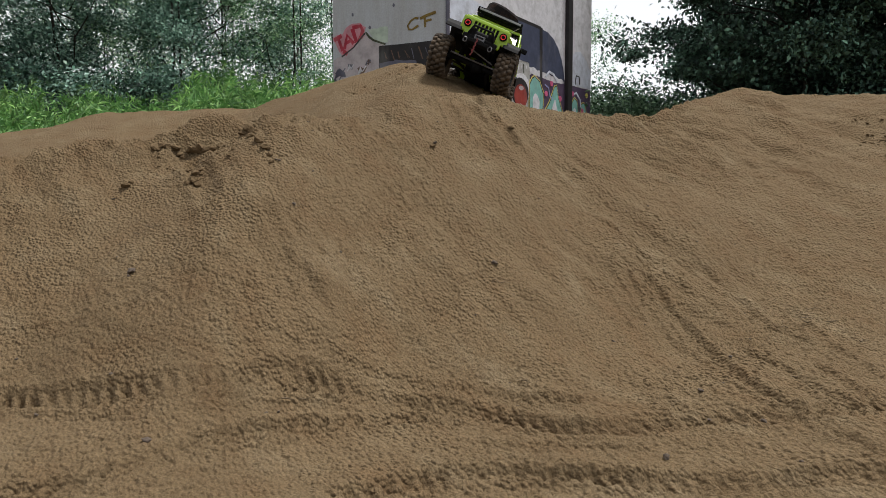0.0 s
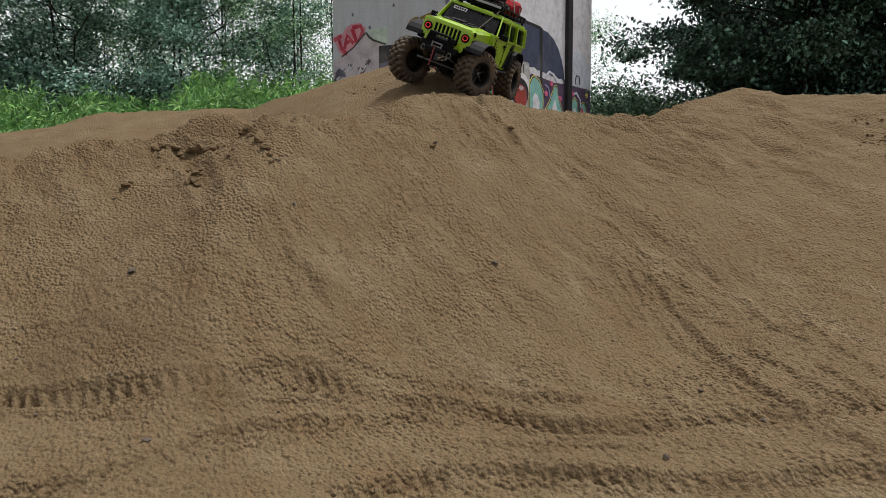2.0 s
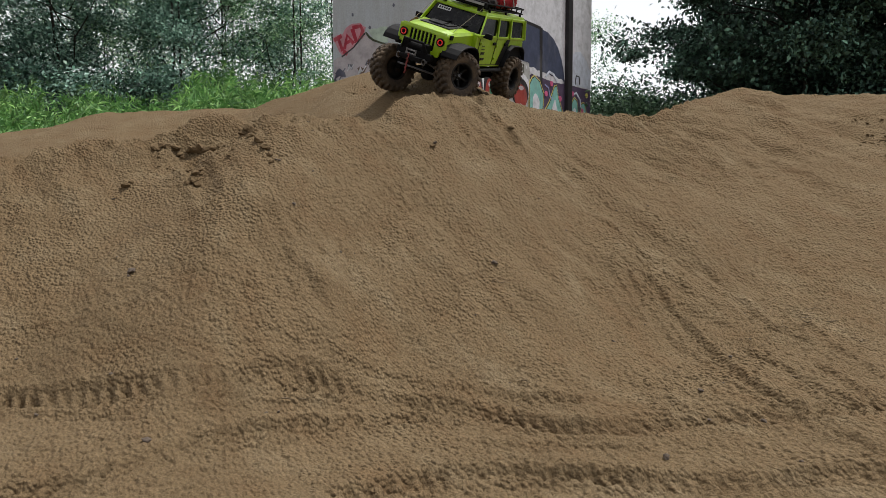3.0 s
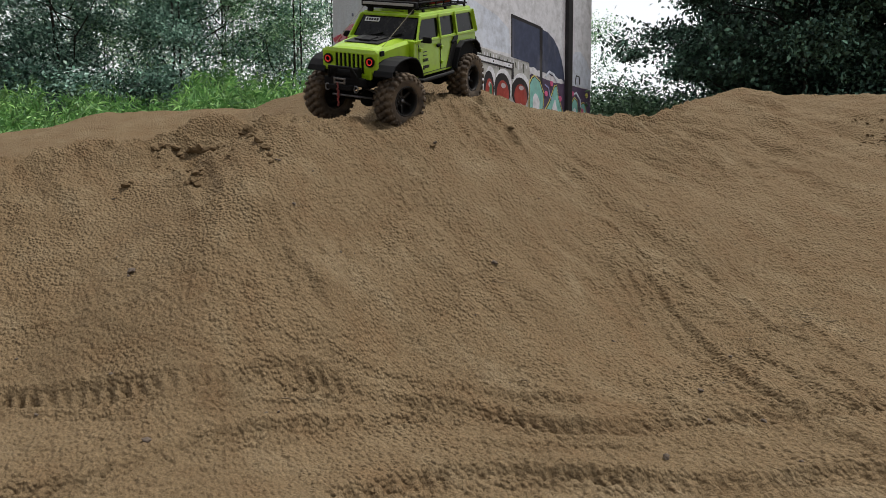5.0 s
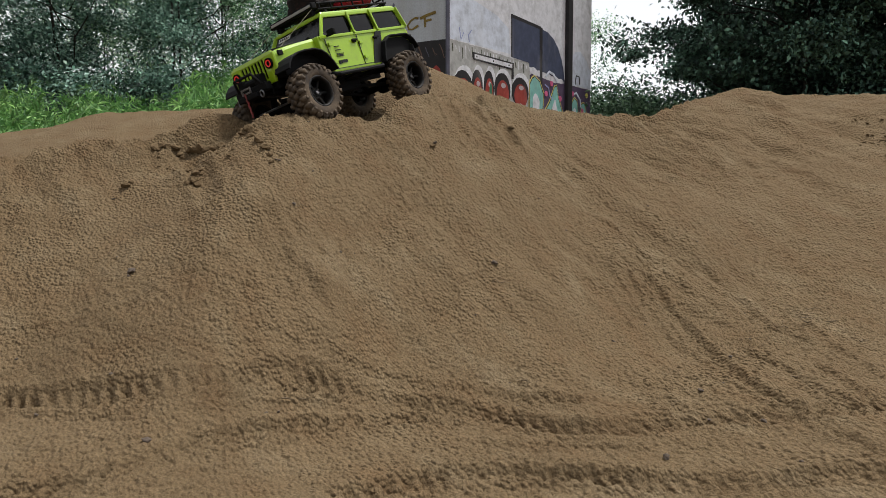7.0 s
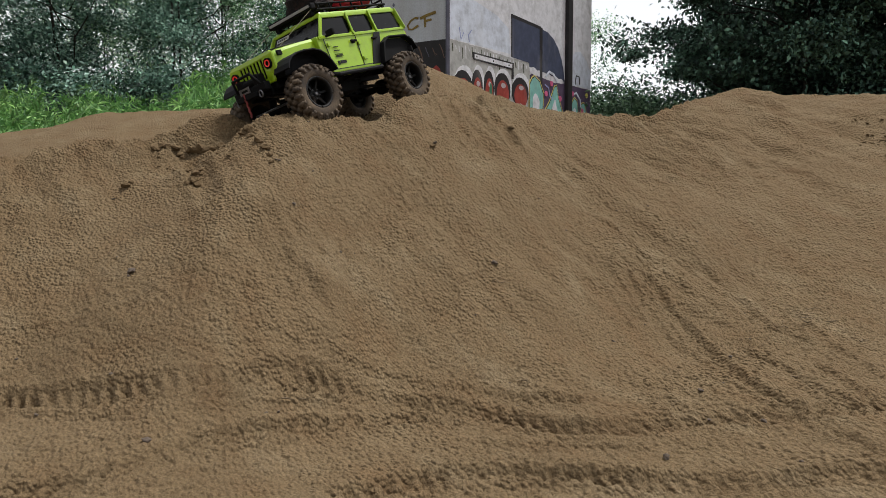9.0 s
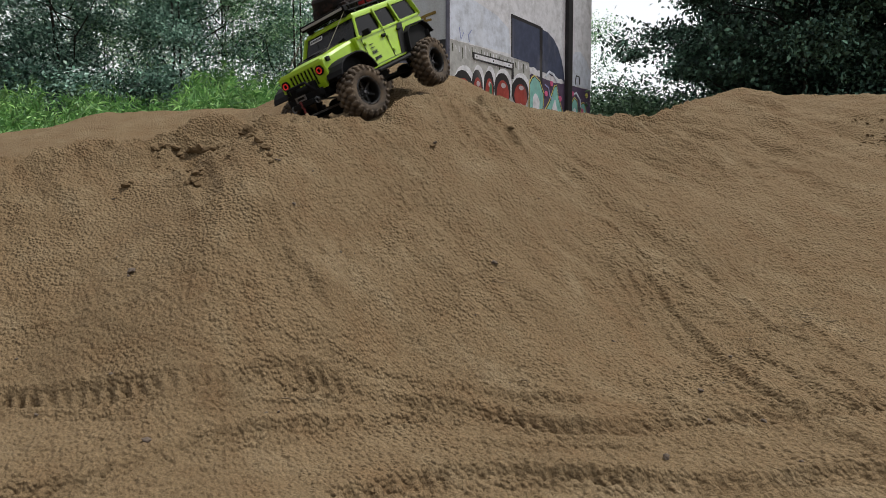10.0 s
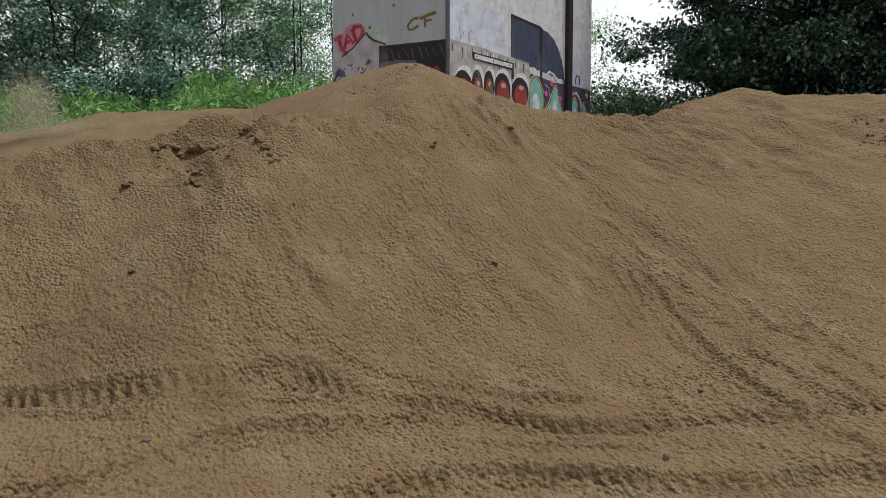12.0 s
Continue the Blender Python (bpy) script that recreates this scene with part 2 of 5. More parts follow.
    # scrapes down the slope and fresh slips under the crest
    for line, width, depth in (
            (((0.354, 1.304), (0.376, 1.215), (0.391, 1.10), (0.40, 0.98), (0.42, 0.90)), 0.0095, 0.012),
            (((0.492, 1.273), (0.508, 1.20), (0.544, 1.15)), 0.0100, 0.010),
            (((0.444, 1.09), (0.468, 1.03), (0.482, 0.97), (0.490, 0.905)), 0.0090, 0.010),
            (((0.523, 1.045), (0.532, 1.0), (0.525, 0.93)), 0.0090, 0.009),
            (((0.284, 0.96), (0.288, 0.90)), 0.0090, 0.008), (((0.433, 0.816), (0.45, 0.764)), 0.0090, 0.009),
            (((0.309, 1.319), (0.333, 1.223), (0.349, 1.127)), 0.0070, 0.005), (((0.431, 1.405), (0.474, 1.317), (0.51, 1.258)), 0.0080, 0.005),
            (((0.263, 1.288), (0.287, 1.183)), 0.0060, 0.004), (((0.573, 1.253), (0.58, 1.12), (0.585, 1.02)), 0.0080, 0.006),
            (((0.076, 1.80), (0.106, 1.69), (0.145, 1.63)), 0.0130, 0.012), (((-0.005, 1.76), (0.019, 1.66), (0.042, 1.60)), 0.0120, 0.008),
            (((-0.159, 1.517), (-0.134, 1.477), (-0.089, 1.439)), 0.0100, 0.006), (((-0.459, 1.42), (-0.437, 1.36), (-0.37, 1.23)), 0.0150, 0.012)):
        z += 0.62 * furrow(x, y, line, width, depth)
    return z


def steps(*spans):
    """Coordinates in spans of (from, to, step)."""
    out = []
    for a, b, d in spans:
        out.extend(np.arange(a, b - d * 0.5, d))
    return np.array(out + [spans[-1][1]])


def sheet(name, xs, ys, height, mat):
    gx, gy = np.meshgrid(xs, ys)
    gz = height(gx, gy)
    w, h = len(xs), len(ys)
    v = np.stack([gx, gy, gz], -1).reshape(-1, 3)
    i = np.arange(w * h).reshape(h, w)
    f = np.stack([i[:-1, :-1], i[:-1, 1:], i[1:, 1:], i[1:, :-1]], -1).reshape(-1, 4)
    me = bpy.data.meshes.new(name)
    me.vertices.add(len(v))
    me.vertices.foreach_set("co", v.ravel())
    me.loops.add(f.size)
    me.loops.foreach_set("vertex_index", f.ravel())
    me.polygons.add(len(f))
    me.polygons.foreach_set("loop_start", np.arange(0, f.size, 4))
    me.polygons.foreach_set("use_smooth", np.ones(len(f), bool))
    me.update(calc_edges=True)
    me.materials.append(mat)
    return new(name, me)


ground_x = steps((-400, -60, 40), (-60, -10, 5), (-10, -3, 0.5), (-3, -1.6, 0.05), (-1.6, -0.95, 0.01), (-0.95, -0.56, 0.003), (-0.56, 0.56, 0.0018), (0.56, 0.95, 0.003), (0.95, 1.6, 0.01), (1.6, 3, 0.05), (3, 10, 0.5), (10, 60, 5), (60, 400, 40))
ground_y = steps((-300, -40, 40), (-40, -4, 4), (-4, 0.4, 0.1), (0.4, 0.62, 0.012), (0.62, 1.12, 0.0024), (1.12, 1.7, 0.0027), (1.7, 2.1, 0.0045), (2.1, 2.5, 0.0075), (2.5, 3.0, 0.014), (3.0, 6, 0.1), (6, 30, 1.0), (30, 900, 40))
ground = sheet("ground", ground_x, ground_y, sand_height, SAND)
tagged(ground, "brown sand ridge with tyre tracks and scrapes", "ground", kind="structure")


# ---- helpers for meshes ----
def part(name, bm, mat, parent=None, label="", smooth=True):
    me = bpy.data.meshes.new(name)
    bm.to_mesh(me)
    bm.free()
    for p in me.polygons:
        p.use_smooth = smooth
    me.materials.append(mat)
    ob = new(name, me)
    ob.parent = parent
    if label:
        ob["label"] = label
    return ob


def block(bm, size, m=Matrix(), bevel=0.0, taper=1.0):
    """A box round the origin of m; taper narrows its top."""
    r = bmesh.ops.create_cube(bm, size=1, matrix=Matrix())
    for v in r["verts"]:
        k = taper if v.co.z > 0 else 1
        v.co = Vector((v.co.x * size[0] * k, v.co.y * size[1] * k, v.co.z * size[2]))
    if bevel:
        edges = list({e for v in r["verts"] for e in v.link_edges})
        r = bmesh.ops.bevel(bm, geom=edges, offset=bevel, segments=2, affect="EDGES", profile=0.6)
    bmesh.ops.transform(bm, matrix=m, verts=[v for v in r["verts"]])
    return bm


def at(x, y, z, rx=0, ry=0, rz=0):
    return pose(x, y, z, rx, ry, rz)
# ---- the bridge pier with its graffiti ----
PIER = (0.055, 8.0)
RIGHT_WAY = Vector((0.579, 0.815, 0))
LEFT_WAY = Vector((-0.913, 0.408, 0))
LEFT_LONG, RIGHT_LONG = 1.40, 3.47


def concrete(name, base, streak):
    m, n, l, b = material(name, 0.85, 0, 0.3)
    big = noise_tex(n, l, 1.2, 6, 0.6)
    drip = noise_tex(n, l, 6, 5, 0.6, "Object", (1.5, 1.5, 0.12))
    fine = noise_tex(n, l, 60, 4, 0.7)
    c = ramp(n, l, big, (0.3, tuple(v * 0.85 for v in base)), (0.7, base))
    c = mix(n, l, 0.5, c, ramp(n, l, drip, (0.42, streak), (0.6, base)))
    c = mix(n, l, 0.25, c, ramp(n, l, fine, (0.35, (0.3, 0.3, 0.3)), (0.7, (0.7, 0.7, 0.7))), "OVERLAY")
    l.new(c, b.inputs["Base Color"])
    bump(n, l, b, fine, 0.25, 0.01)
    return m


CONCRETE = concrete("pier_concrete", (0.43, 0.45, 0.49), (0.34, 0.34, 0.34))
pier = new("bridge_pier")
tagged(pier, "tall pale concrete bridge pier covered with graffiti", "bridge pier", kind="structure")
pier.matrix_basis = at(PIER[0], PIER[1], 0)
bm = bmesh.new()
a, b_, c_ = LEFT_WAY * LEFT_LONG, Vector((0, 0, 0)), RIGHT_WAY * RIGHT_LONG
d_ = a + c_
base = [bm.verts.new((p.x, p.y, -0.2)) for p in (a, b_, c_, d_)]
f = bm.faces.new(base)
r = bmesh.ops.extrude_face_region(bm, geom=[f])
bmesh.ops.translate(bm, vec=(0, 0, 7.5), verts=[v for v in r["geom"] if isinstance(v, bmesh.types.BMVert)])
bmesh.ops.recalc_face_normals(bm, faces=bm.faces)
bmesh.ops.bevel(bm, geom=[e for e in bm.edges if abs(e.verts[0].co.z - e.verts[1].co.z) > 1], offset=0.02, segments=2, affect="EDGES")
part("shaft", bm, CONCRETE, pier, smooth=False)


# paint on the faces: u metres from the corner along a face, z up
def paint_coat(name, colour, rough=0.7):
    m, n, l, b = material(name, rough, 0, 0.4)
    f = noise_tex(n, l, 9, 6, 0.7)
    g = noise_tex(n, l, 2.5, 4, 0.6, "Object", (1, 1, 0.3))
    c = ramp(n, l, f, (0.3, tuple(0.65 * v for v in colour)), (0.55, colour), (0.8, tuple(min(1, v * 1.15 + 0.02) for v in colour)))
    c = mix(n, l, ramp(n, l, g, (0.55, (0, 0, 0)), (0.8, (0.35, 0.35, 0.35))), c, (0.45, 0.44, 0.43))
    l.new(c, b.inputs["Base Color"])
    return m


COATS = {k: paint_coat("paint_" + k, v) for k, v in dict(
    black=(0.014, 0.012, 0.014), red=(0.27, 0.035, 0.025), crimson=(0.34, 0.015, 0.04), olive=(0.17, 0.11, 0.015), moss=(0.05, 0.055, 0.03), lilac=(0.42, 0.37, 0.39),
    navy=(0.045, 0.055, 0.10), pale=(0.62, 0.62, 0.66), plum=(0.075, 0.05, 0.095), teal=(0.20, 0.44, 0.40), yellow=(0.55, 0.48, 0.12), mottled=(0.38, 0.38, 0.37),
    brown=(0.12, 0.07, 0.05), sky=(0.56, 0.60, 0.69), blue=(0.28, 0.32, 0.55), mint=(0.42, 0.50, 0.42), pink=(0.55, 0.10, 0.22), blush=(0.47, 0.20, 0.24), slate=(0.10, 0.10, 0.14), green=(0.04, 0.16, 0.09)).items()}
LEVEL = [0]


def wall_point(way, u, z, proud):
    out = Vector((way.y, -way.x, 0)) if way.x > 0 else Vector((-way.y, way.x, 0))
    return way * u + out * proud + Vector((0, 0, z))


def patch(name, colour, way, outline, ragged=0.0):
    """A coat of paint with that outline of (u, z), a little proud of the coats below it."""
    LEVEL[0] += 1
    proud = 0.002 + 0.0001 * LEVEL[0]
    pts = []
    for i, (u, z) in enumerate(outline):
        u2, z2 = outline[(i + 1) % len(outline)]
        k = max(1, int(math.hypot(u2 - u, z2 - z) / 0.04)) if ragged else 1
        for j in range(k):
            a = j / k
            pts.append((u + (u2 - u) * a + random.uniform(-1, 1) * ragged, z + (z2 - z) * a + random.uniform(-1, 1) * ragged))
    bm = bmesh.new()
    f = bm.faces.new([bm.verts.new(wall_point(way, u, z, proud)) for u, z in pts])
    r = bmesh.ops.extrude_face_region(bm, geom=[f])
    bmesh.ops.translate(bm, vec=wall_point(way, 0, 0, -proud), verts=[v for v in r["geom"] if isinstance(v, bmesh.types.BMVert)])
    bmesh.ops.triangulate(bm, faces=[f for f in bm.faces if len(f.verts) > 4])
    bmesh.ops.recalc_face_normals(bm, faces=bm.faces)
    return part(name, bm, COATS[colour], pier, smooth=False)


def stroke(name, colour, way, line, width):
    """A painted line of that width."""
    line = [Vector(p) for p in line]
    left, right = [], []
    for i, p in enumerate(line):
        d = (line[min(i + 1, len(line) - 1)] - line[max(i - 1, 0)]).normalized()
        w = width / 2 * random.uniform(0.8, 1.15)
        left.append((p.x - d.y * w, p.y + d.x * w))
        right.append((p.x + d.y * w, p.y - d.x * w))
    return patch(name, colour, way, left + right[::-1])


def oval(cu, cz, ru, rz, n=18, flat=0.0):
    return [(cu + ru * math.cos(2 * math.pi * k / n), cz + rz * math.sin(2 * math.pi * k / n) * (1 - flat * (math.sin(2 * math.pi * k / n) < 0))) for k in range(n)]


L_, R_ = LEFT_WAY, RIGHT_WAY
patch("mural_ground", "lilac", L_, [(1.37, 1.2), (1.37, 1.93), (1.16, 2.02), (0.97, 2.18), (0.85, 2.08), (0.73, 2.05), (0.81, 2.03), (0.81, 1.2)], 0.006)
patch("mint_wash", "mint", L_, [(0.95, 2.22), (0.70, 2.24), (0.70, 2.07), (0.85, 2.09)], 0.008)
patch("dark_band", "black", L_, [(0.81, 2.04), (0.012, 2.05), (0.012, 1.2), (0.81, 1.2)], 0.003)
for k in range(9):
    u = 0.74 - 0.08 * k
    w, h = random.uniform(0.02, 0.045), random.uniform(-0.03, 0.02)
    stroke("band_scrawl", random.choice(("slate", "brown", "brown")), L_, [(u, 1.99 + h), (u - w, 1.9 + h), (u - 0.4 * w, 1.96 + h), (u - 1.3 * w, 1.88 - h)], random.uniform(0.006, 0.014))
patch("slate_shape", "slate", L_, [(0.80, 1.86), (0.60, 1.88), (0.36, 1.86), (0.36, 1.6), (0.80, 1.6)], 0.006)
patch("red_shape", "red", L_, [(0.20, 1.75), (0.13, 1.80), (0.06, 1.68), (0.05, 1.5), (0.22, 1.5)], 0.01)
for cu, cz, r in ((1.30, 1.78, 0.07), (1.16, 1.84, 0.04), (1.02, 1.80, 0.05), (0.94, 1.88, 0.03), (1.34, 1.70, 0.06), (1.08, 1.72, 0.05)):
    patch("mural_blot", random.choice(("slate", "brown", "mottled")), L_, oval(cu, cz, r, r * 0.6, 7), 0.022)
    stroke("mural_scrawl", random.choice(("black", "slate", "pale", "crimson")), L_, [(cu + r, cz - r), (cu + 0.3 * r, cz + 0.7 * r), (cu - 0.2 * r, cz - 0.3 * r), (cu - r, cz + 0.8 * r)], 0.013)
patch("pink_cloud", "blush", L_, [(1.385, 2.17), (1.34, 2.20), (1.26, 2.20), (1.22, 2.27), (1.13, 2.30), (1.04, 2.30), (0.97, 2.25), (0.99, 2.16), (1.08, 2.08), (1.18, 2.02), (1.26, 1.97), (1.33, 2.06)], 0.006)
for line in ([(1.365, 2.145), (1.27, 2.185)], [(1.315, 2.165), (1.255, 2.02)], [(1.235, 2.04), (1.20, 2.19), (1.12, 2.09)], [(1.225, 2.10), (1.145, 2.13)], [(1.135, 2.25), (1.085, 2.11), (1.03, 2.15), (1.005, 2.22), (1.03, 2.27), (1.135, 2.26)], [(1.25, 2.02), (1.20, 1.985)]):
    stroke("tag_letter", "crimson", L_, line, 0.042)
stroke("tag_arrow", "black", L_, [(1.27, 1.96), (1.12, 2.05), (0.98, 2.19)], 0.016)
stroke("squiggle", "moss", L_, [(0.97, 2.20), (0.93, 2.15), (0.88, 2.11), (0.80, 2.08), (0.73, 2.055)], 0.022)
stroke("letter_c", "olive", L_, [(0.34, 2.29), (0.38, 2.295), (0.43, 2.27), (0.465, 2.22), (0.45, 2.185), (0.41, 2.18), (0.37, 2.20), (0.34, 2.215)], 0.020)
stroke("letter_f", "olive", L_, [(0.262, 2.19), (0.265, 2.25), (0.27, 2.31)], 0.024)
stroke("letter_f", "olive", L_, [(0.32, 2.285), (0.24, 2.31), (0.14, 2.335)], 0.026)
stroke("letter_f", "olive", L_, [(0.27, 2.25), (0.19, 2.265)], 0.020)
for u, z in ((1.13, 2.40), (0.63, 2.45), (1.12, 2.58), (0.92, 2.245)):
    patch("scuff", "slate", L_, oval(u, z, 0.012, 0.02, 7), 0.003)
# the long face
# upper long face coated paler, standing in for the stronger light on it
patch("lit_face_coat", "pale", R_, [(0.012, 2.05), (0.012, 7.2), (2.64, 7.2), (2.64, 1.95), (1.3, 2.0)])
patch("lit_face_coat", "pale", R_, [(2.79, 1.90), (2.79, 7.2), (3.44, 7.2), (3.44, 1.90)])
# real bluish wash, its tone raised to stand in for light on this face
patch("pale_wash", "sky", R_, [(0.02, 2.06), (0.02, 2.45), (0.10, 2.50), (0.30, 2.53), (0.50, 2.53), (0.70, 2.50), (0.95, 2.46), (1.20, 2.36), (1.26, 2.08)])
patch("mottled_band", "mottled", R_, [(0.012, 2.05), (0.6, 2.06), (1.1, 2.04), (1.70, 2.035), (1.70, 1.2), (0.012, 1.2)], 0.006)
for k in range(26):
    u = 0.06 + 0.062 * k
    stroke("drip", "pale" if k % 3 else "moss", R_, [(u, 2.04 - random.random() * 0.04), (u + 0.01, 1.98 - 0.12 * random.random())], 0.016)
stroke("blue_tag", "blue", R_, [(0.19, 2.20), (0.22, 2.08), (0.27, 2.16)], 0.012)
stroke("blue_tag", "blue", R_, [(0.42, 2.21), (0.36, 2.15), (0.38, 2.08)], 0.012)
patch("navy_panel", "navy", R_, [(1.27, 2.505), (1.98, 2.495), (2.16, 2.48), (2.32, 2.42), (2.44, 2.33), (2.54, 2.20), (2.60, 2.06), (2.63, 1.93), (1.69, 1.98), (1.69, 2.04), (1.27, 2.05)])
patch("pale_strip", "pale", R_, [(1.69, 2.0), (2.58, 1.94), (2.58, 1.86), (1.69, 1.9)], 0.012)
patch("plum_ground", "plum", R_, [(1.72, 1.92), (2.01, 1.90), (2.4, 1.88), (2.63, 1.90), (2.63, 1.2), (1.72, 1.2)], 0.006)
patch("plum_ground", "plum", R_, [(2.79, 1.90), (3.42, 1.905), (3.42, 1.2), (2.79, 1.2)], 0.006)
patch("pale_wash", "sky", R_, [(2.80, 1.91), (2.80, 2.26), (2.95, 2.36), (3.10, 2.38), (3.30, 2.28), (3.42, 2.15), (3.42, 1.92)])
stroke("panel_edge", "black", R_, [(1.25, 2.52), (1.98, 2.50)], 0.045)
stroke("panel_edge", "black", R_, [(1.975, 2.51), (1.985, 2.0), (1.99, 1.5)], 0.07)
stroke("panel_edge", "black", R_, [(1.265, 2.51), (1.27, 2.05)], 0.025)
for cu, cz, ru, rz, c in ((0.26, 1.57, 0.19, 0.20, "red"), (0.53, 1.61, 0.115, 0.20, "red"), (0.77, 1.63, 0.11, 0.20, "red"), (1.06, 1.65, 0.18, 0.19, "red"), (1.47, 1.67, 0.20, 0.17, "red")):
    patch("bubble_halo", "pale", R_, oval(cu + 0.03, cz + 0.05, ru * 1.02, rz * 1.02), 0.004)
    patch("bubble_outline", "black", R_, oval(cu, cz, ru, rz))
    patch("bubble_letter", c, R_, oval(cu + 0.01, cz - 0.05, ru * 0.76, rz * 0.84))
    patch("bubble_shine", "lilac", R_, oval(cu + 0.02, cz + 0.05, ru * 0.30, rz * 0.16, 10))
    patch("bubble_core", "green", R_, oval(cu + 0.04, cz - 0.05, ru * 0.3, rz * 0.6, 10)) if abs(cu - 0.77) < 0.01 else None
    patch("bubble_fade", "lilac", R_, oval(cu - 0.02, cz - 0.19, ru * 0.6, rz * 0.3, 9), 0.02)
patch("box_line", "black", R_, [(0.44, 1.985), (1.31, 1.985), (1.31, 1.80), (1.27, 1.80), (1.27, 1.905), (0.47, 1.905), (0.44, 1.93)])
patch("box_fill", "pale", R_, [(0.475, 1.968), (1.275, 1.968), (1.275, 1.922), (0.475, 1.922)])
for u in (0.52, 0.86, 1.20):
    patch("box_dot", "black", R_, oval(u, 1.945, 0.014, 0.012, 8))
for outline in ([(1.70, 1.78), (1.76, 1.86), (1.82, 1.89), (1.94, 1.84), (2.04, 1.70), (2.02, 1.5), (1.70, 1.5)], [(2.10, 1.5), (2.22, 1.62), (2.34, 1.82), (2.40, 1.84), (2.44, 1.7), (2.58, 1.5)], [(2.80, 1.5), (2.84, 1.66), (2.92, 1.74), (3.0, 1.70), (3.04, 1.5)], [(3.10, 1.5), (3.14, 1.68), (3.22, 1.70), (3.34, 1.5)]):
    cu = sum(p[0] for p in outline) / len(outline)
    patch("letter_rim", "yellow", R_, [(cu + (u - cu) * 1.13, z + 0.025 if z > 1.55 else z) for u, z in outline])
    patch("letter_edge", "black", R_, [(cu + (u - cu) * 1.07, z + 0.012 if z > 1.55 else z) for u, z in outline])
    patch("letter_fill", "teal", R_, outline)
    patch("letter_shade", "pale", R_, [(cu + (u - cu) * 0.5, 1.5 + (z - 1.5) * 0.5) for u, z in outline])
stroke("swirl", "blue", R_, [(2.08, 1.83), (2.18, 1.80), (2.22, 1.70), (2.30, 1.66)], 0.02)
stroke("swirl", "sky", R_, [(2.1, 1.93), (2.2, 2.0), (2.32, 1.98), (2.42, 1.9)], 0.03)
stroke("swirl", "sky", R_, [(2.84, 1.78), (2.98, 1.82), (3.10, 1.74), (3.12, 1.62)], 0.03)
stroke("scrawl", "black", R_, [(2.94, 1.93), (2.97, 2.05), (3.06, 2.04), (3.08, 1.94)], 0.016)
for u, z, c in ((2.12, 1.72, "pink"), (2.50, 1.70, "pink"), (2.26, 1.86, "pink"), (2.86, 1.80, "pink"), (3.16, 1.60, "pink"), (3.30, 1.82, "yellow")):
    patch("paint_dot", c, R_, oval(u, z, 0.04, 0.035, 8), 0.006)
# dark joint in the long face
bm = bmesh.new()
m = Matrix.Translation(wall_point(R_, 2.71, 3.4, 0.02)) @ pose(0, 0, 0, 0, 0, math.degrees(math.atan2(R_.y, R_.x)))
block(bm, (0.13, 0.07, 7.0), m, 0.01)
part("joint_strip", bm, COATS["black"], pier, "dark rusty joint strip", smooth=False)
bm = bmesh.new()
m = Matrix.Translation(wall_point(R_, -0.012, 3.4, 0.0)) @ pose(0, 0, 0, 0, 0, 20)
block(bm, (0.035, 0.035, 7.0), m, 0.004)
part("corner_strip", bm, COATS["slate"], pier, "dark edge strip", smooth=False)


# ---- woods and weeds ----
def leaf_material(name, dark, light, through_):
    m, n, l, b = material(name, 0.55, 0, 0.35)
    geo = n.new("ShaderNodeNewGeometry")
    c = ramp(n, l, geo.outputs["Random Per Island"], (0.0, dark), (0.7, tuple(a * 0.68 + b2 * 0.32 for a, b2 in zip(dark, light))), (1.0, light))
    # clump-sized tones in the colour stand in for lit and shaded foliage
    clump_tone = noise_tex(n, l, 2.0, 3, 0.6)
    c = mix(n, l, 0.5, c, ramp(n, l, clump_tone, (0.38, (0.22, 0.22, 0.22)), (0.60, (0.95, 0.95, 0.95))), "OVERLAY")
    l.new(c, b.inputs["Base Color"])
    t = n.new("ShaderNodeBsdfTranslucent")
    l.new(c, t.inputs["Color"])
    s = n.new("ShaderNodeMixShader")
    s.inputs[0].default_value = through_
    l.new(b.outputs[0], s.inputs[1])
    l.new(t.outputs[0], s.inputs[2])
    l.new(s.outputs[0], n["Material Output"].inputs["Surface"])
    return m


BARK = worn("bark", (0.022, 0.019, 0.016), (0.06, 0.055, 0.045), 0.5, 0.9, 0, 6, 0.2, 0.02)
LEAF = leaf_material("grey_green_leaves", (0.020, 0.068, 0.046), (0.52, 0.78, 0.64), 0.36)
LEAF_PALE = leaf_material("pale_green_leaves", (0.04, 0.12, 0.06), (0.48, 0.72, 0.42), 0.4)
# near-black green: the shade of back-lit foliage is put into this leaf colour
LEAF_SHADED = leaf_material("shaded_green_leaves", (0.003, 0.014, 0.010), (0.20, 0.38, 0.28), 0.06)
WEED = leaf_material("weed_leaves", (0.05, 0.15, 0.035), (0.27, 0.46, 0.15), 0.3)


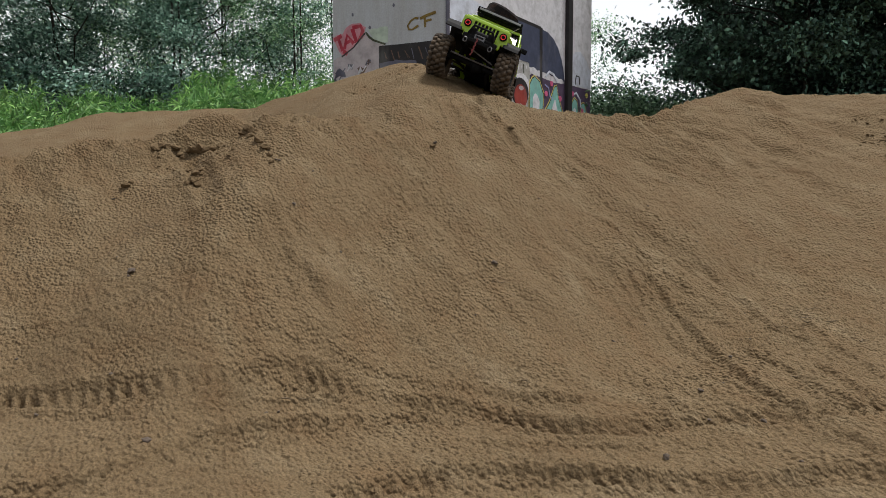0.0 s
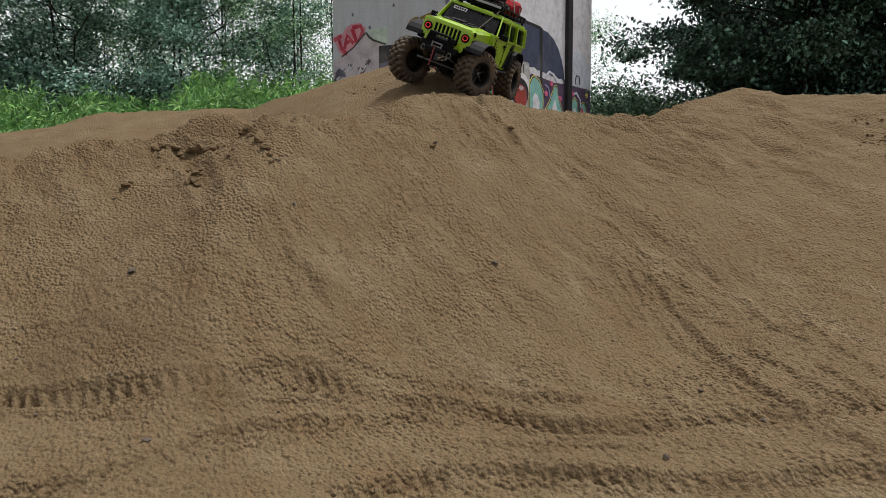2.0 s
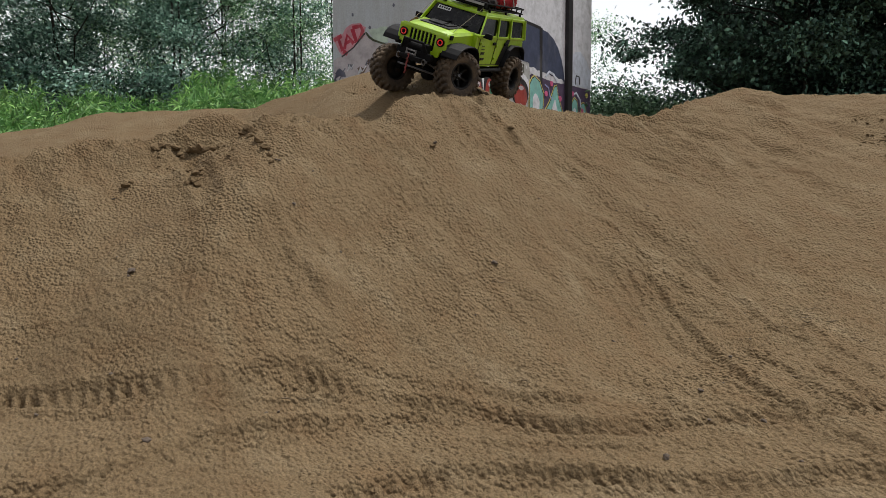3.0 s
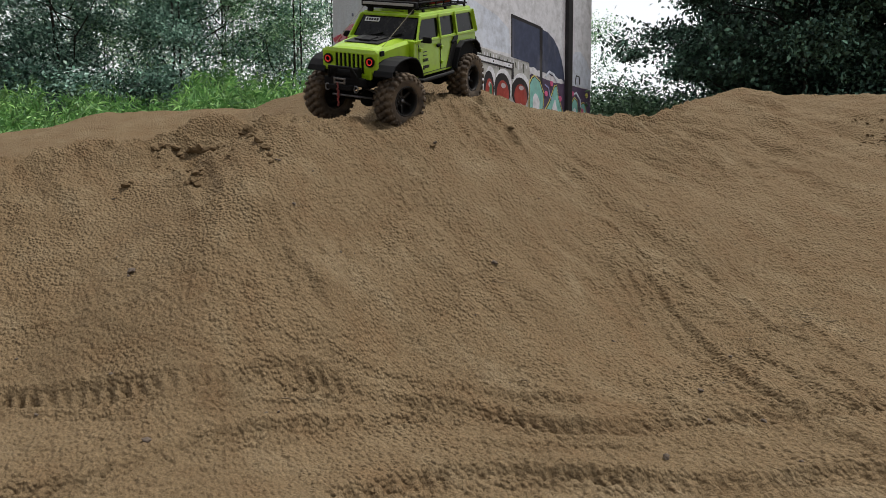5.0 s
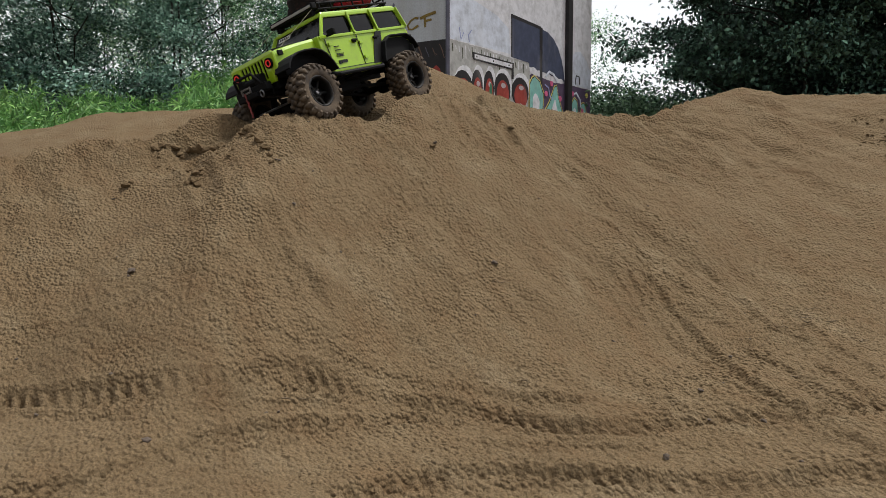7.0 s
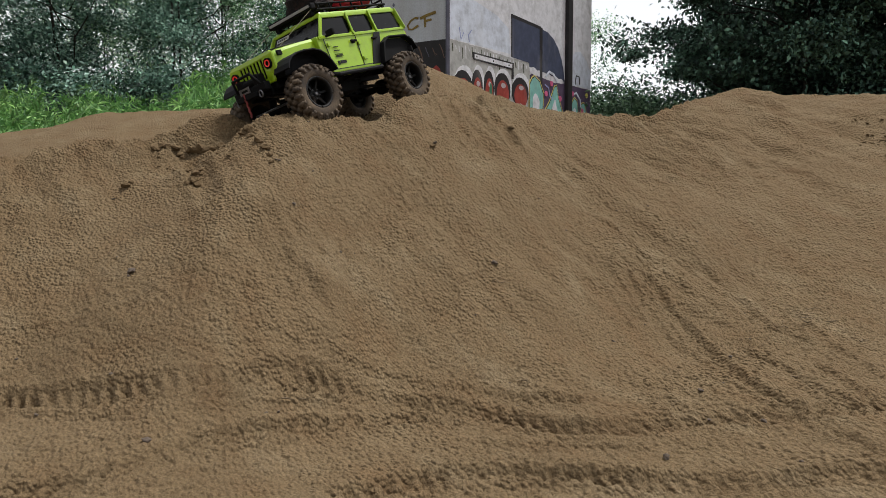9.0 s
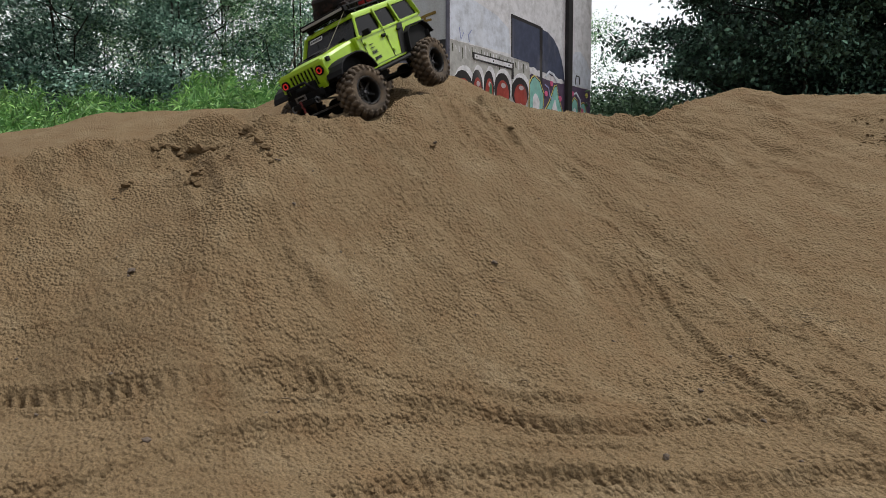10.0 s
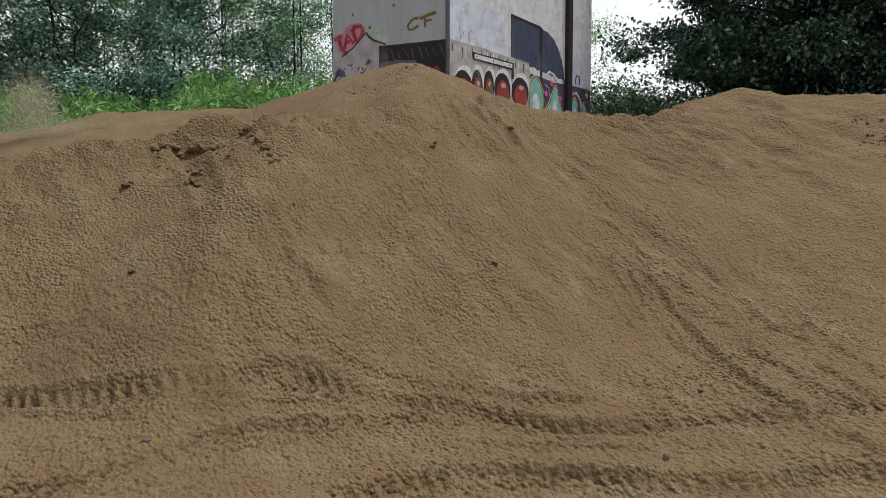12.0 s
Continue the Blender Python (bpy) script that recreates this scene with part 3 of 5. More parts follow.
def leaves_mesh(name, centres, normals_up, length, width, rng, mat, droop=0.0):
    """Folded leaves at those centres, each of two triangles."""
    n = len(centres)
    yaw = rng.uniform(0, 2 * np.pi, n)
    pitch = rng.normal(-droop, 0.5, n)
    d = np.stack([np.cos(yaw) * np.cos(pitch), np.sin(yaw) * np.cos(pitch), np.sin(pitch)], -1)
    up = normals_up + rng.normal(0, 0.45, (n, 3))
    s = np.cross(d, up)
    s /= np.linalg.norm(s, axis=1)[:, None] + 1e-9
    k = np.cross(s, d)
    L = (length * rng.uniform(0.6, 1.25, n))[:, None]
    W = (width * rng.uniform(0.7, 1.2, n))[:, None]
    base, tip = centres - d * L / 2, centres + d * L / 2 - k * L * 0.12
    lift = k * L * 0.08
    a, b = centres + s * W / 2 + lift, centres - s * W / 2 + lift
    v = np.stack([base, a, tip, b], 1).reshape(-1, 3)
    i = np.arange(n)[:, None] * 4
    f = np.concatenate([i + np.array([[0, 1, 2]]), i + np.array([[2, 3, 0]])], 0)
    me = bpy.data.meshes.new(name)
    me.vertices.add(len(v))
    me.vertices.foreach_set("co", v.ravel())
    me.loops.add(f.size)
    me.loops.foreach_set("vertex_index", f.ravel())
    me.polygons.add(len(f))
    me.polygons.foreach_set("loop_start", np.arange(0, f.size, 3))
    me.update(calc_edges=True)
    me.materials.append(mat)
    return me


def limb(bm, p, q, r0, r1, rng, sides=6, bend=0.12):
    """A crooked tapering limb."""
    p, q = Vector(p), Vector(q)
    n = 5
    rings = []
    d = (q - p)
    off = [Vector(rng.normal(0, bend * d.length * 0.25, 3)) if 0 < i < n else Vector((0, 0, 0)) for i in range(n + 1)]
    turn = d.to_track_quat("Z", "Y")
    for i in range(n + 1):
        c = p + d * (i / n) + off[i]
        r = r0 + (r1 - r0) * i / n
        rings.append([bm.verts.new(c + turn @ Vector((r * math.cos(2 * math.pi * k / sides), r * math.sin(2 * math.pi * k / sides), 0))) for k in range(sides)])
    for a, b in zip(rings, rings[1:]):
        for k in range(sides):
            bm.faces.new((a[k], a[(k + 1) % sides], b[(k + 1) % sides], b[k]))


def tree(seed, height, spread, low, leaves, leaf, mat, label, clumps=70, flat=0.7, stems=1, droop=0.3, thick=0.04, tight=1.0):
    """A tapered trunk with limbs, and a crown of leaf clumps with gaps between them."""
    rng = np.random.RandomState(seed)
    top = new("tree")
    tagged(top, label, "tree", group="trees behind the sand")
    centres = []
    while len(centres) < clumps:
        z = rng.uniform(low, height)
        u = (z - low) / (height - low)
        r = spread * (0.75 + 0.35 * math.sin(math.pi * min(1, u * 1.1))) * (1 - 0.6 * max(0, u - 0.7) / 0.3)
        a, k = rng.uniform(0, 2 * math.pi), math.sqrt(rng.uniform(0.05, 1))
        centres.append((r * k * math.cos(a), r * k * math.sin(a), z))
    bm = bmesh.new()
    for s in range(stems):
        foot = (0.25 * s * (-1) ** s, 0.1 * s, -0.1)
        head = (rng.normal(0, 0.3) + foot[0] * 2, rng.normal(0, 0.3), height * 0.9)
        limb(bm, foot, head, thick, thick * 0.2, rng, 8, 0.05)
    for c in centres[::6]:
        z0 = max(0.3, c[2] - rng.uniform(0.5, 1.4))
        limb(bm, (0.05 * rng.normal(), 0.05 * rng.normal(), z0), c, thick * 0.32, 0.008, rng, 5)
    part("trunk", bm, BARK, top, "dark crooked trunk and limbs")
    pts = []
    per = leaves // clumps
    for c in centres:
        s = spread * rng.uniform(0.09, 0.2) * tight
        pts.append(np.array(c) + rng.normal(0, 1, (per, 3)) * np.array([s, s, s * flat]))
    pts = np.concatenate(pts)
    pts = pts[pts[:, 2] > 0.1]
    up = np.tile(np.array([0.0, 0.0, 1.0]), (len(pts), 1))
    crown = new("crown", leaves_mesh("crown", pts, up, leaf, leaf * 0.62, rng, mat, droop))
    crown.parent = top
    return top


GROUND = 0.28
low_tree = tree(1, 7.5, 1.9, 0.3, 44000, 0.080, LEAF, "leafy grey-green tree with low branches", 150, tight=0.72)
open_tree = tree(2, 8.0, 1.7, 0.8, 22000, 0.062, LEAF_PALE, "slender pale green tree with sky between its branches", 110, stems=2, thick=0.03, tight=0.7)
thick_tree = tree(3, 7.0, 2.1, 0.2, 48000, 0.080, LEAF, "dense grey-green tree at the wood's edge", 160, tight=0.72)
low_tree.matrix_basis = at(-8.2, 14.2, GROUND, 0, 0, 20)
open_tree.matrix_basis = at(-4.6, 14.0, GROUND)
thick_tree.matrix_basis = at(-6.3, 13.2, GROUND)
for x, y, rz, kind in ((-3.0, 15.5, 80, open_tree), (-5.2, 18.5, 200, open_tree), (-7.4, 17.0, 260, open_tree), (-2.4, 18.0, 30, open_tree), (2.5, 19.5, 150, open_tree), (-10.5, 17.5, 75, open_tree), (-9.0, 21.5, 10, open_tree), (-4.6, 16.6, 300, thick_tree)):
    copy_thing(kind, at(x, y, GROUND, 0, 0, rz))
dark_tree = tree(5, 6.5, 2.6, 1.0, 100000, 0.082, LEAF_SHADED, "large broad-leaved tree with hanging boughs, shade put into its dark leaves", 230, flat=0.36, tight=0.60, droop=0.4, thick=0.05)
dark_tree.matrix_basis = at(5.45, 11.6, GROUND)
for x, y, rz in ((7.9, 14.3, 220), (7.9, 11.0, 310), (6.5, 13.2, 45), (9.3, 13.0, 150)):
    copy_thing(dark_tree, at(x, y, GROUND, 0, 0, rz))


def bush(seed, size, height, leaves, leaf, mat, label):
    rng = np.random.RandomState(seed)
    top = new("bush")
    tagged(top, label, "bush", group="bushes behind the sand")
    bm = bmesh.new()
    pts = []
    for k in range(26):
        a, r = rng.uniform(0, 6.28), size * math.sqrt(rng.uniform(0, 1))
        tip = (r * math.cos(a), r * math.sin(a), height * rng.uniform(0.35, 1.0) * (1 - 0.4 * (r / size) ** 2))
        limb(bm, (tip[0] * 0.2, tip[1] * 0.2, -0.05), tip, 0.015, 0.004, rng, 5)
        pts.append(np.array(tip) * np.array([1, 1, 0.9]) + rng.normal(0, 1, (leaves // 26, 3)) * np.array([0.22, 0.22, 0.2]) * size)
    pts = np.concatenate(pts)
    part("stems", bm, BARK, top)
    pts = pts[pts[:, 2] > 0.02]
    crown = new("foliage", leaves_mesh("foliage", pts, np.tile(np.array([0.0, 0.0, 1.0]), (len(pts), 1)), leaf, leaf * 0.6, rng, mat, 0.2))
    crown.parent = top
    return top


LEAF_BUSH = leaf_material("bush_leaves", (0.014, 0.045, 0.022), (0.22, 0.36, 0.20), 0.2)
green_bush = bush(11, 1.0, 2.15, 7000, 0.075, LEAF_BUSH, "leafy green bush at the wood's edge")
green_bush.matrix_basis = at(2.5, 11.6, GROUND)
for x, y, rz in ((3.3, 12.3, 90), (2.9, 13.1, 20), (1.9, 13.5, 200), (4.4, 12.5, 300), (-7.2, 11.2, 50), (-5.6, 11.6, 140), (-8.8, 11.0, 250), (-4.1, 12.2, 10), (-2.8, 13.0, 99)):
    copy_thing(green_bush, at(x, y, GROUND, 0, 0, rz))


# bushes added to fill the dim base of the wood, coloured as if shaded
dark_bush = bush(14, 1.3, 2.4, 6000, 0.095, LEAF_SHADED, "leafy bush added to fill the wood's base, shade put into its dark leaves")
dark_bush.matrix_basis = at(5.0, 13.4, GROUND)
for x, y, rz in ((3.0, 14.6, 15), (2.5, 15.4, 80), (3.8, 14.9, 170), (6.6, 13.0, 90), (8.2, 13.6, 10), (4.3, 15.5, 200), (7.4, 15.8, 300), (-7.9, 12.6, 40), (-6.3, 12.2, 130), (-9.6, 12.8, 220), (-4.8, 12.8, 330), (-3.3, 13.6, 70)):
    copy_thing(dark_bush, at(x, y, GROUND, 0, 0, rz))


def weeds():
    """Tall weeds along the back of the sand, thick at the foot and feathery at the top."""
    rng = np.random.RandomState(21)
    angle_x = (-0.72, -0.577, -0.53, -0.50, -0.45, -0.41, -0.36, -0.325, -0.30, -0.265, -0.24, -0.215, -0.19, -0.17, -0.13)
    rise = (0.125, 0.125, 0.14, 0.118, 0.135, 0.122, 0.125, 0.145, 0.160, 0.158, 0.142, 0.145, 0.158, 0.150, 0.14)
    pts, ups = [], []
    bm = bmesh.new()
    for _ in range(1350):
        y = rng.uniform(5.2, 8.2)
        k = rng.uniform(-0.70, -0.135)
        x = k * y
        top = 0.45 + y * float(np.interp(k, angle_x, rise)) * rng.uniform(0.78, 1.10) - 0.08 * (8.2 - y) / 3
        h = top - GROUND
        lean = Vector((rng.normal(0, 0.09), rng.normal(0, 0.09), 1)) * h
        foot = Vector((x, y, GROUND - 0.02))
        tip = foot + lean
        turn = lean.to_track_quat("Z", "Y")
        ring = [bm.verts.new(foot + turn @ Vector((0.004 * math.cos(q), 0.004 * math.sin(q), 0))) for q in (0, 2.1, 4.2)]
        end = bm.verts.new(tip)
        for i in range(3):
            bm.faces.new((ring[i], ring[(i + 1) % 3], end))
        n = int(30 * h / 1.2)
        s = rng.uniform(0.35, 1.0, n) ** 0.8
        pts.append(np.array(foot) + s[:, None] * np.array(lean) + rng.normal(0, 1, (n, 3)) * np.array([0.035, 0.035, 0.02]) * (1.4 - s[:, None]))
    pts = np.concatenate(pts)
    me = leaves_mesh("weeds", pts, np.tile(np.array([0.0, -0.3, 1.0]), (len(pts), 1)), 0.085, 0.017, rng, WEED, -0.6)
    ob = new("weeds", me)
    tagged(ob, "tall bright green weeds along the sand", "weeds", kind="stuff")
    part("weed_stems", bm, WEED, ob)["kind"] = "stuff"


weeds()


# ---- clods, pebbles and straws on the sand ----
CLOD = worn("damp_clod", (0.132, 0.090, 0.049), (0.158, 0.112, 0.063), 0.5, 0.95, 0, 40, 0.1, 0.004)
PEBBLE = worn("dark_pebble", (0.06, 0.045, 0.035), (0.16, 0.11, 0.07), 0.4, 0.9, 0, 90)
STRAW = worn("dry_straw", (0.10, 0.07, 0.04), (0.22, 0.16, 0.09), 0.4, 0.9, 0, 60)


def rock_mesh(name, seed, mat):
    bm = bmesh.new()
    r = bmesh.ops.create_icosphere(bm, subdivisions=2, radius=1)
    for v in r["verts"]:
        k = 1 + 0.5 * noise.noise(v.co * 1.3 + Vector((seed * 3.1, 0, 0))) + 0.2 * noise.noise(v.co * 3.4 + Vector((0, seed, 0)))
        v.co = Vector((v.co.x, v.co.y, v.co.z * 0.75)) * k
    me = bpy.data.meshes.new(name)
    bm.to_mesh(me)
    bm.free()
    me.materials.append(mat)
    return me


def settle(ob, x, y, sink):
    z = float(sand_height(np.array([x]), np.array([y]))[0])
    ob.location = (x, y, z + sink)
    ob.rotation_euler = (random.uniform(-0.5, 0.5), random.uniform(-0.5, 0.5), random.uniform(0, 6.28))


clod_meshes = [rock_mesh("sand_clod", k, CLOD) for k in range(5)]
pebble_meshes = [rock_mesh("pebble", k + 9, PEBBLE) for k in range(3)]
rng = np.random.RandomState(4)
spots = [(-0.548, 1.470, 0.010), (-0.538, 1.480, 0.013), (-0.524, 1.475, 0.010), (-0.512, 1.478, 0.012), (-0.502, 1.47, 0.008), (-0.478, 1.472, 0.015), (-0.462, 1.468, 0.019), (-0.446, 1.462, 0.014), (-0.428, 1.450, 0.017), (-0.412, 1.442, 0.012),
         (-0.362, 1.41, 0.012), (-0.353, 1.408, 0.014), (-0.335, 1.38, 0.014), (-0.340, 1.365, 0.010), (-0.318, 1.340, 0.012), (-0.303, 1.321, 0.011), (-0.293, 1.308, 0.008), (-0.422, 1.311, 0.013), (-0.413, 1.300, 0.010), (-0.43, 1.336, 0.009),
         (-0.42, 1.344, 0.007), (-0.432, 1.30, 0.007), (-0.553, 1.341, 0.009), (-0.548, 1.353, 0.007), (-0.287, 1.287, 0.006), (0.147, 1.66, 0.008), (-0.021, 1.494, 0.007), (-0.49, 1.465, 0.008), (-0.44, 1.455, 0.009), (-0.40, 1.43, 0.008)]
for x, y, s in spots:
    ob = new("sand_clod", random.choice(clod_meshes))
    s *= 0.8
    settle(ob, x, y, s * 0.15)
    ob.scale = (s * random.uniform(0.95, 1.25), s * random.uniform(0.9, 1.1), s * random.uniform(0.75, 1.0))
    tagged(ob, "damp dark clod of sand on the ridge", "clod", group="clods on the ridge")
for _ in range(120):
    x, y, s = (rng.normal(-0.42, 0.07), rng.normal(1.40, 0.03), rng.uniform(0.002, 0.0045)) if _ < 30 else (rng.normal(-0.10, 0.07), rng.normal(2.20, 0.08), rng.uniform(0.002, 0.004)) if _ < 55 else (rng.normal(1.12, 0.06), rng.normal(1.98, 0.08), rng.uniform(0.002, 0.0042))
    ob = new("sand_crumb", random.choice(clod_meshes))
    settle(ob, x, y, s * 0.3)
    ob.scale = (s * 1.2, s, s * 0.8)
    tagged(ob, "small damp crumb of sand on the slope", "clod", group="crumbs on the slope")
for x, y, s in [(0.084, 1.247, 0.0045), (-0.454, 1.112, 0.0055), (-0.309, 0.784, 0.004), (0.233, 0.782, 0.0035), (-0.233, 1.2, 0.003), (-0.015, 1.506, 0.004), (0.334, 0.979, 0.003), (0.372, 0.875, 0.003)] + [(rng.uniform(-0.6, 0.6), rng.uniform(0.75, 1.6), rng.uniform(0.0012, 0.0026)) for _ in range(40)]:
    ob = new("pebble", random.choice(pebble_meshes))
    settle(ob, x, y, s * 0.3)
    ob.scale = (s * 1.3, s, s * 0.9)
    tagged(ob, "small dark pebble lying on the sand", "pebble", group="pebbles on the sand")
for k in range(14):
    x, y = (rng.normal(0.60, 0.03), rng.normal(1.22, 0.04)) if k < 6 else (rng.uniform(-0.5, 0.5), rng.uniform(0.75, 1.4))
    bm = bmesh.new()
    n = rng.uniform(0.008, 0.02)
    limb(bm, (-n, 0, 0), (n, 0, 0.001), 0.0008, 0.0005, rng, 5, 0.3)
    ob = part("straw", bm, STRAW)
    settle(ob, x, y, 0.0012)
    ob.rotation_euler = (0, 0.1, random.uniform(-0.5, 0.5))
    tagged(ob, "short dry straw lying on the sand", "straw", group="straws on the sand")
# ---- the radio-controlled crawler: x forward, y to its left, z up from the axles ----
def paint():
    m, n, l, b = material("lime_paint", 0.28, 0, 0.35)
    b.inputs["Coat Weight"].default_value = 0.45
    b.inputs["Coat Roughness"].default_value = 0.12
    film = noise_tex(n, l, 28, 6, 0.65)
    speck = noise_tex(n, l, 260, 3, 0.7)
    mask = mix(n, l, 1.0, ramp(n, l, film, (0.52, (0, 0, 0)), (0.8, (0.55, 0.55, 0.55))), ramp(n, l, speck, (0.35, (0.3, 0.3, 0.3)), (0.7, (1, 1, 1))), "MULTIPLY")
    l.new(mix(n, l, mask, (0.25, 0.405, 0.008), DUST), b.inputs["Base Color"])
    l.new(ramp(n, l, film, (0.4, (0.34,) * 3), (0.75, (0.65,) * 3)), b.inputs["Roughness"])
    return m


def plain(name, colour, rough=0.5, metal=0.0, spec=0.5):
    m, n, l, b = material(name, rough, metal, spec)
    f = noise_tex(n, l, 90, 4, 0.7)
    l.new(ramp(n, l, f, (0.3, tuple(0.8 * c for c in colour)), (0.7, colour)), b.inputs["Base Color"])
    return m


def glow(name, colour, strength):
    m, n, l, b = material(name, 0.3)
    b.inputs["Base Color"].default_value = (*colour, 1)
    b.inputs["Emission Color"].default_value = (*colour, 1)
    b.inputs["Emission Strength"].default_value = strength
    return m


LIME = paint()
PLASTIC = worn("black_plastic", (0.004, 0.004, 0.0045), (0.014, 0.011, 0.009), 0.15, 0.75, 0, 40, 0.12)
FENDER = worn("scuffed_black_plastic", (0.005, 0.005, 0.006), (0.028, 0.025, 0.022), 0.15, 0.7, 0, 55, 0.15)
RUBBER = worn("dusty_rubber", (0.03, 0.024, 0.02), (0.125, 0.092, 0.062), 0.85, 0.85, 0, 35, 0.25, 0.0008)
RIM = worn("black_rim", (0.006, 0.006, 0.006), (0.05, 0.036, 0.026), 0.3, 0.6, 0, 60, 0.25)
STEEL = worn("dull_steel", (0.18, 0.18, 0.19), (0.06, 0.05, 0.04), 0.5, 0.35, 0.9, 80)
SMOKE, _n, _l, _b = material("smoked_glass", 0.18, 0, 0.2)
# paler mottling in the glass colour stands in for reflections
_f = noise_tex(_n, _l, 45, 5, 0.7)
_l.new(ramp(_n, _l, _f, (0.45, (0.003, 0.003, 0.004)), (0.75, (0.025, 0.024, 0.022))), _b.inputs["Base Color"])
_l.new(ramp(_n, _l, _f, (0.4, (0.08,) * 3), (0.7, (0.4,) * 3)), _b.inputs["Roughness"])
# near-black side glass with slightly paler patches
SIDE_GLASS = worn("mottled_dark_glass", (0.002, 0.002, 0.0025), (0.02, 0.02, 0.02), 0.25, 0.12, 0, 30, 0.12)
STICKER = plain("black_vinyl", (0.008, 0.008, 0.008), 0.45, 0, 0.2)
WHITE = plain("white_vinyl", (0.62, 0.62, 0.64), 0.5)
RED_CLOTH = worn("red_cloth", (0.30, 0.012, 0.02), (0.08, 0.03, 0.025), 0.5, 0.9, 0, 40, 0.2, 0.002)
DARK_CLOTH = worn("dark_cloth", (0.010, 0.008, 0.008), (0.05, 0.026, 0.02), 0.4, 0.9, 0, 45, 0.2, 0.002)
CHAIN = worn("dull_red_chain", (0.20, 0.03, 0.03), (0.08, 0.05, 0.04), 0.4, 0.5, 0.3, 90)
ROPE = plain("grey_rope", (0.30, 0.30, 0.29), 0.8)
TWINE = plain("dull_twine", (0.17, 0.155, 0.10), 0.85)
HALO = glow("red_halo", (0.7, 0.03, 0.025), 0.3)
LENS = plain("clear_lens_strip", (0.30, 0.30, 0.31), 0.15)


def bar(bm, p, q, w, t, bevel=0.0):
    """A straight bar from p to q, w wide and t thick."""
    p, q = Vector(p), Vector(q)
    d = q - p
    m = Matrix.Translation((p + q) / 2) @ d.to_track_quat("X", "Z").to_matrix().to_4x4()
    return block(bm, (d.length, w, t), m, bevel)


def tube(bm, points, r, sides=8):
    """A round tube through the points."""
    points = [Vector(p) for p in points]
    rings = []
    for i, p in enumerate(points):
        d = (points[min(i + 1, len(points) - 1)] - points[max(i - 1, 0)]).normalized()
        q = d.to_track_quat("Z", "Y")
        rings.append([bm.verts.new(p + q @ Vector((r * math.cos(2 * math.pi * k / sides), r * math.sin(2 * math.pi * k / sides), 0))) for k in range(sides)])
    for a, b in zip(rings, rings[1:]):
        for k in range(sides):
            bm.faces.new((a[k], a[(k + 1) % sides], b[(k + 1) % sides], b[k]))
    bm.faces.new(rings[0][::-1])
    bm.faces.new(rings[-1])
    return bm


def lathe(bm, profile, sides=32, closed=True):
    """Turns a profile of (radius, y) round the y axis."""
    rings = [[bm.verts.new((r * math.cos(2 * math.pi * k / sides), y, r * math.sin(2 * math.pi * k / sides))) for k in range(sides)] for r, y in profile]
    pairs = list(zip(rings, rings[1:])) + ([(rings[-1], rings[0])] if closed else [])
    for a, b in pairs:
        for k in range(sides):
            bm.faces.new((a[k], a[(k + 1) % sides], b[(k + 1) % sides], b[k]))
    bmesh.ops.recalc_face_normals(bm, faces=bm.faces)
    return bm


def prism(bm, outline, y0, y1, lean=0.0, bevel=0.0):
    """A side outline of (x, z) filled between y0 and y1; lean draws the top inwards."""
    zs = [z for _, z in outline]
    lo, hi = min(zs), max(zs)
    def pt(x, z, y):
        return (x, y - math.copysign(lean, y) * (z - lo) / (hi - lo) if y else 0, z)
    a = [bm.verts.new(pt(x, z, y0)) for x, z in outline]
    b = [bm.verts.new(pt(x, z, y1)) for x, z in outline]
    n = len(outline)
    faces = [bm.faces.new(a), bm.faces.new(b[::-1])]
    for i in range(n):
        faces.append(bm.faces.new((a[i], b[i], b[(i + 1) % n], a[(i + 1) % n])))
    bmesh.ops.recalc_face_normals(bm, faces=faces)
    if bevel:
        bmesh.ops.bevel(bm, geom=[e for e in bm.edges], offset=bevel, segments=2, affect="EDGES", profile=0.6)
    return bm


def strip(bm, path, y0, y1, t):
    """A bent strip of thickness t along a path of (x, z), from y0 to y1."""
    n = len(path)
    def off(i):
        a, b = path[max(i - 1, 0)], path[min(i + 1, n - 1)]
        dx, dz = b[0] - a[0], b[1] - a[1]
        k = t / math.hypot(dx, dz)
        return path[i][0] - dz * k, path[i][1] + dx * k
    outer = [off(i) for i in range(n)]
    return prism(bm, list(path) + outer[::-1], y0, y1, 0, min(t * 0.3, 0.0015))


def lump(bm, centre, size, seed, rough=0.18):
    """A soft bundle."""
    r = bmesh.ops.create_icosphere(bm, subdivisions=3, radius=1)
    for v in r["verts"]:
        k = 1 + rough * noise.noise(v.co * 1.7 + Vector((seed, 0, 0))) + 0.5 * rough * noise.noise(v.co * 4.5 + Vector((0, seed, 0)))
        c = Vector([math.copysign(abs(a) ** 0.75, a) for a in v.co]) * k
        v.co = Vector((c.x * size[0], c.y * size[1], c.z * size[2])) + Vector(centre)
    return bm


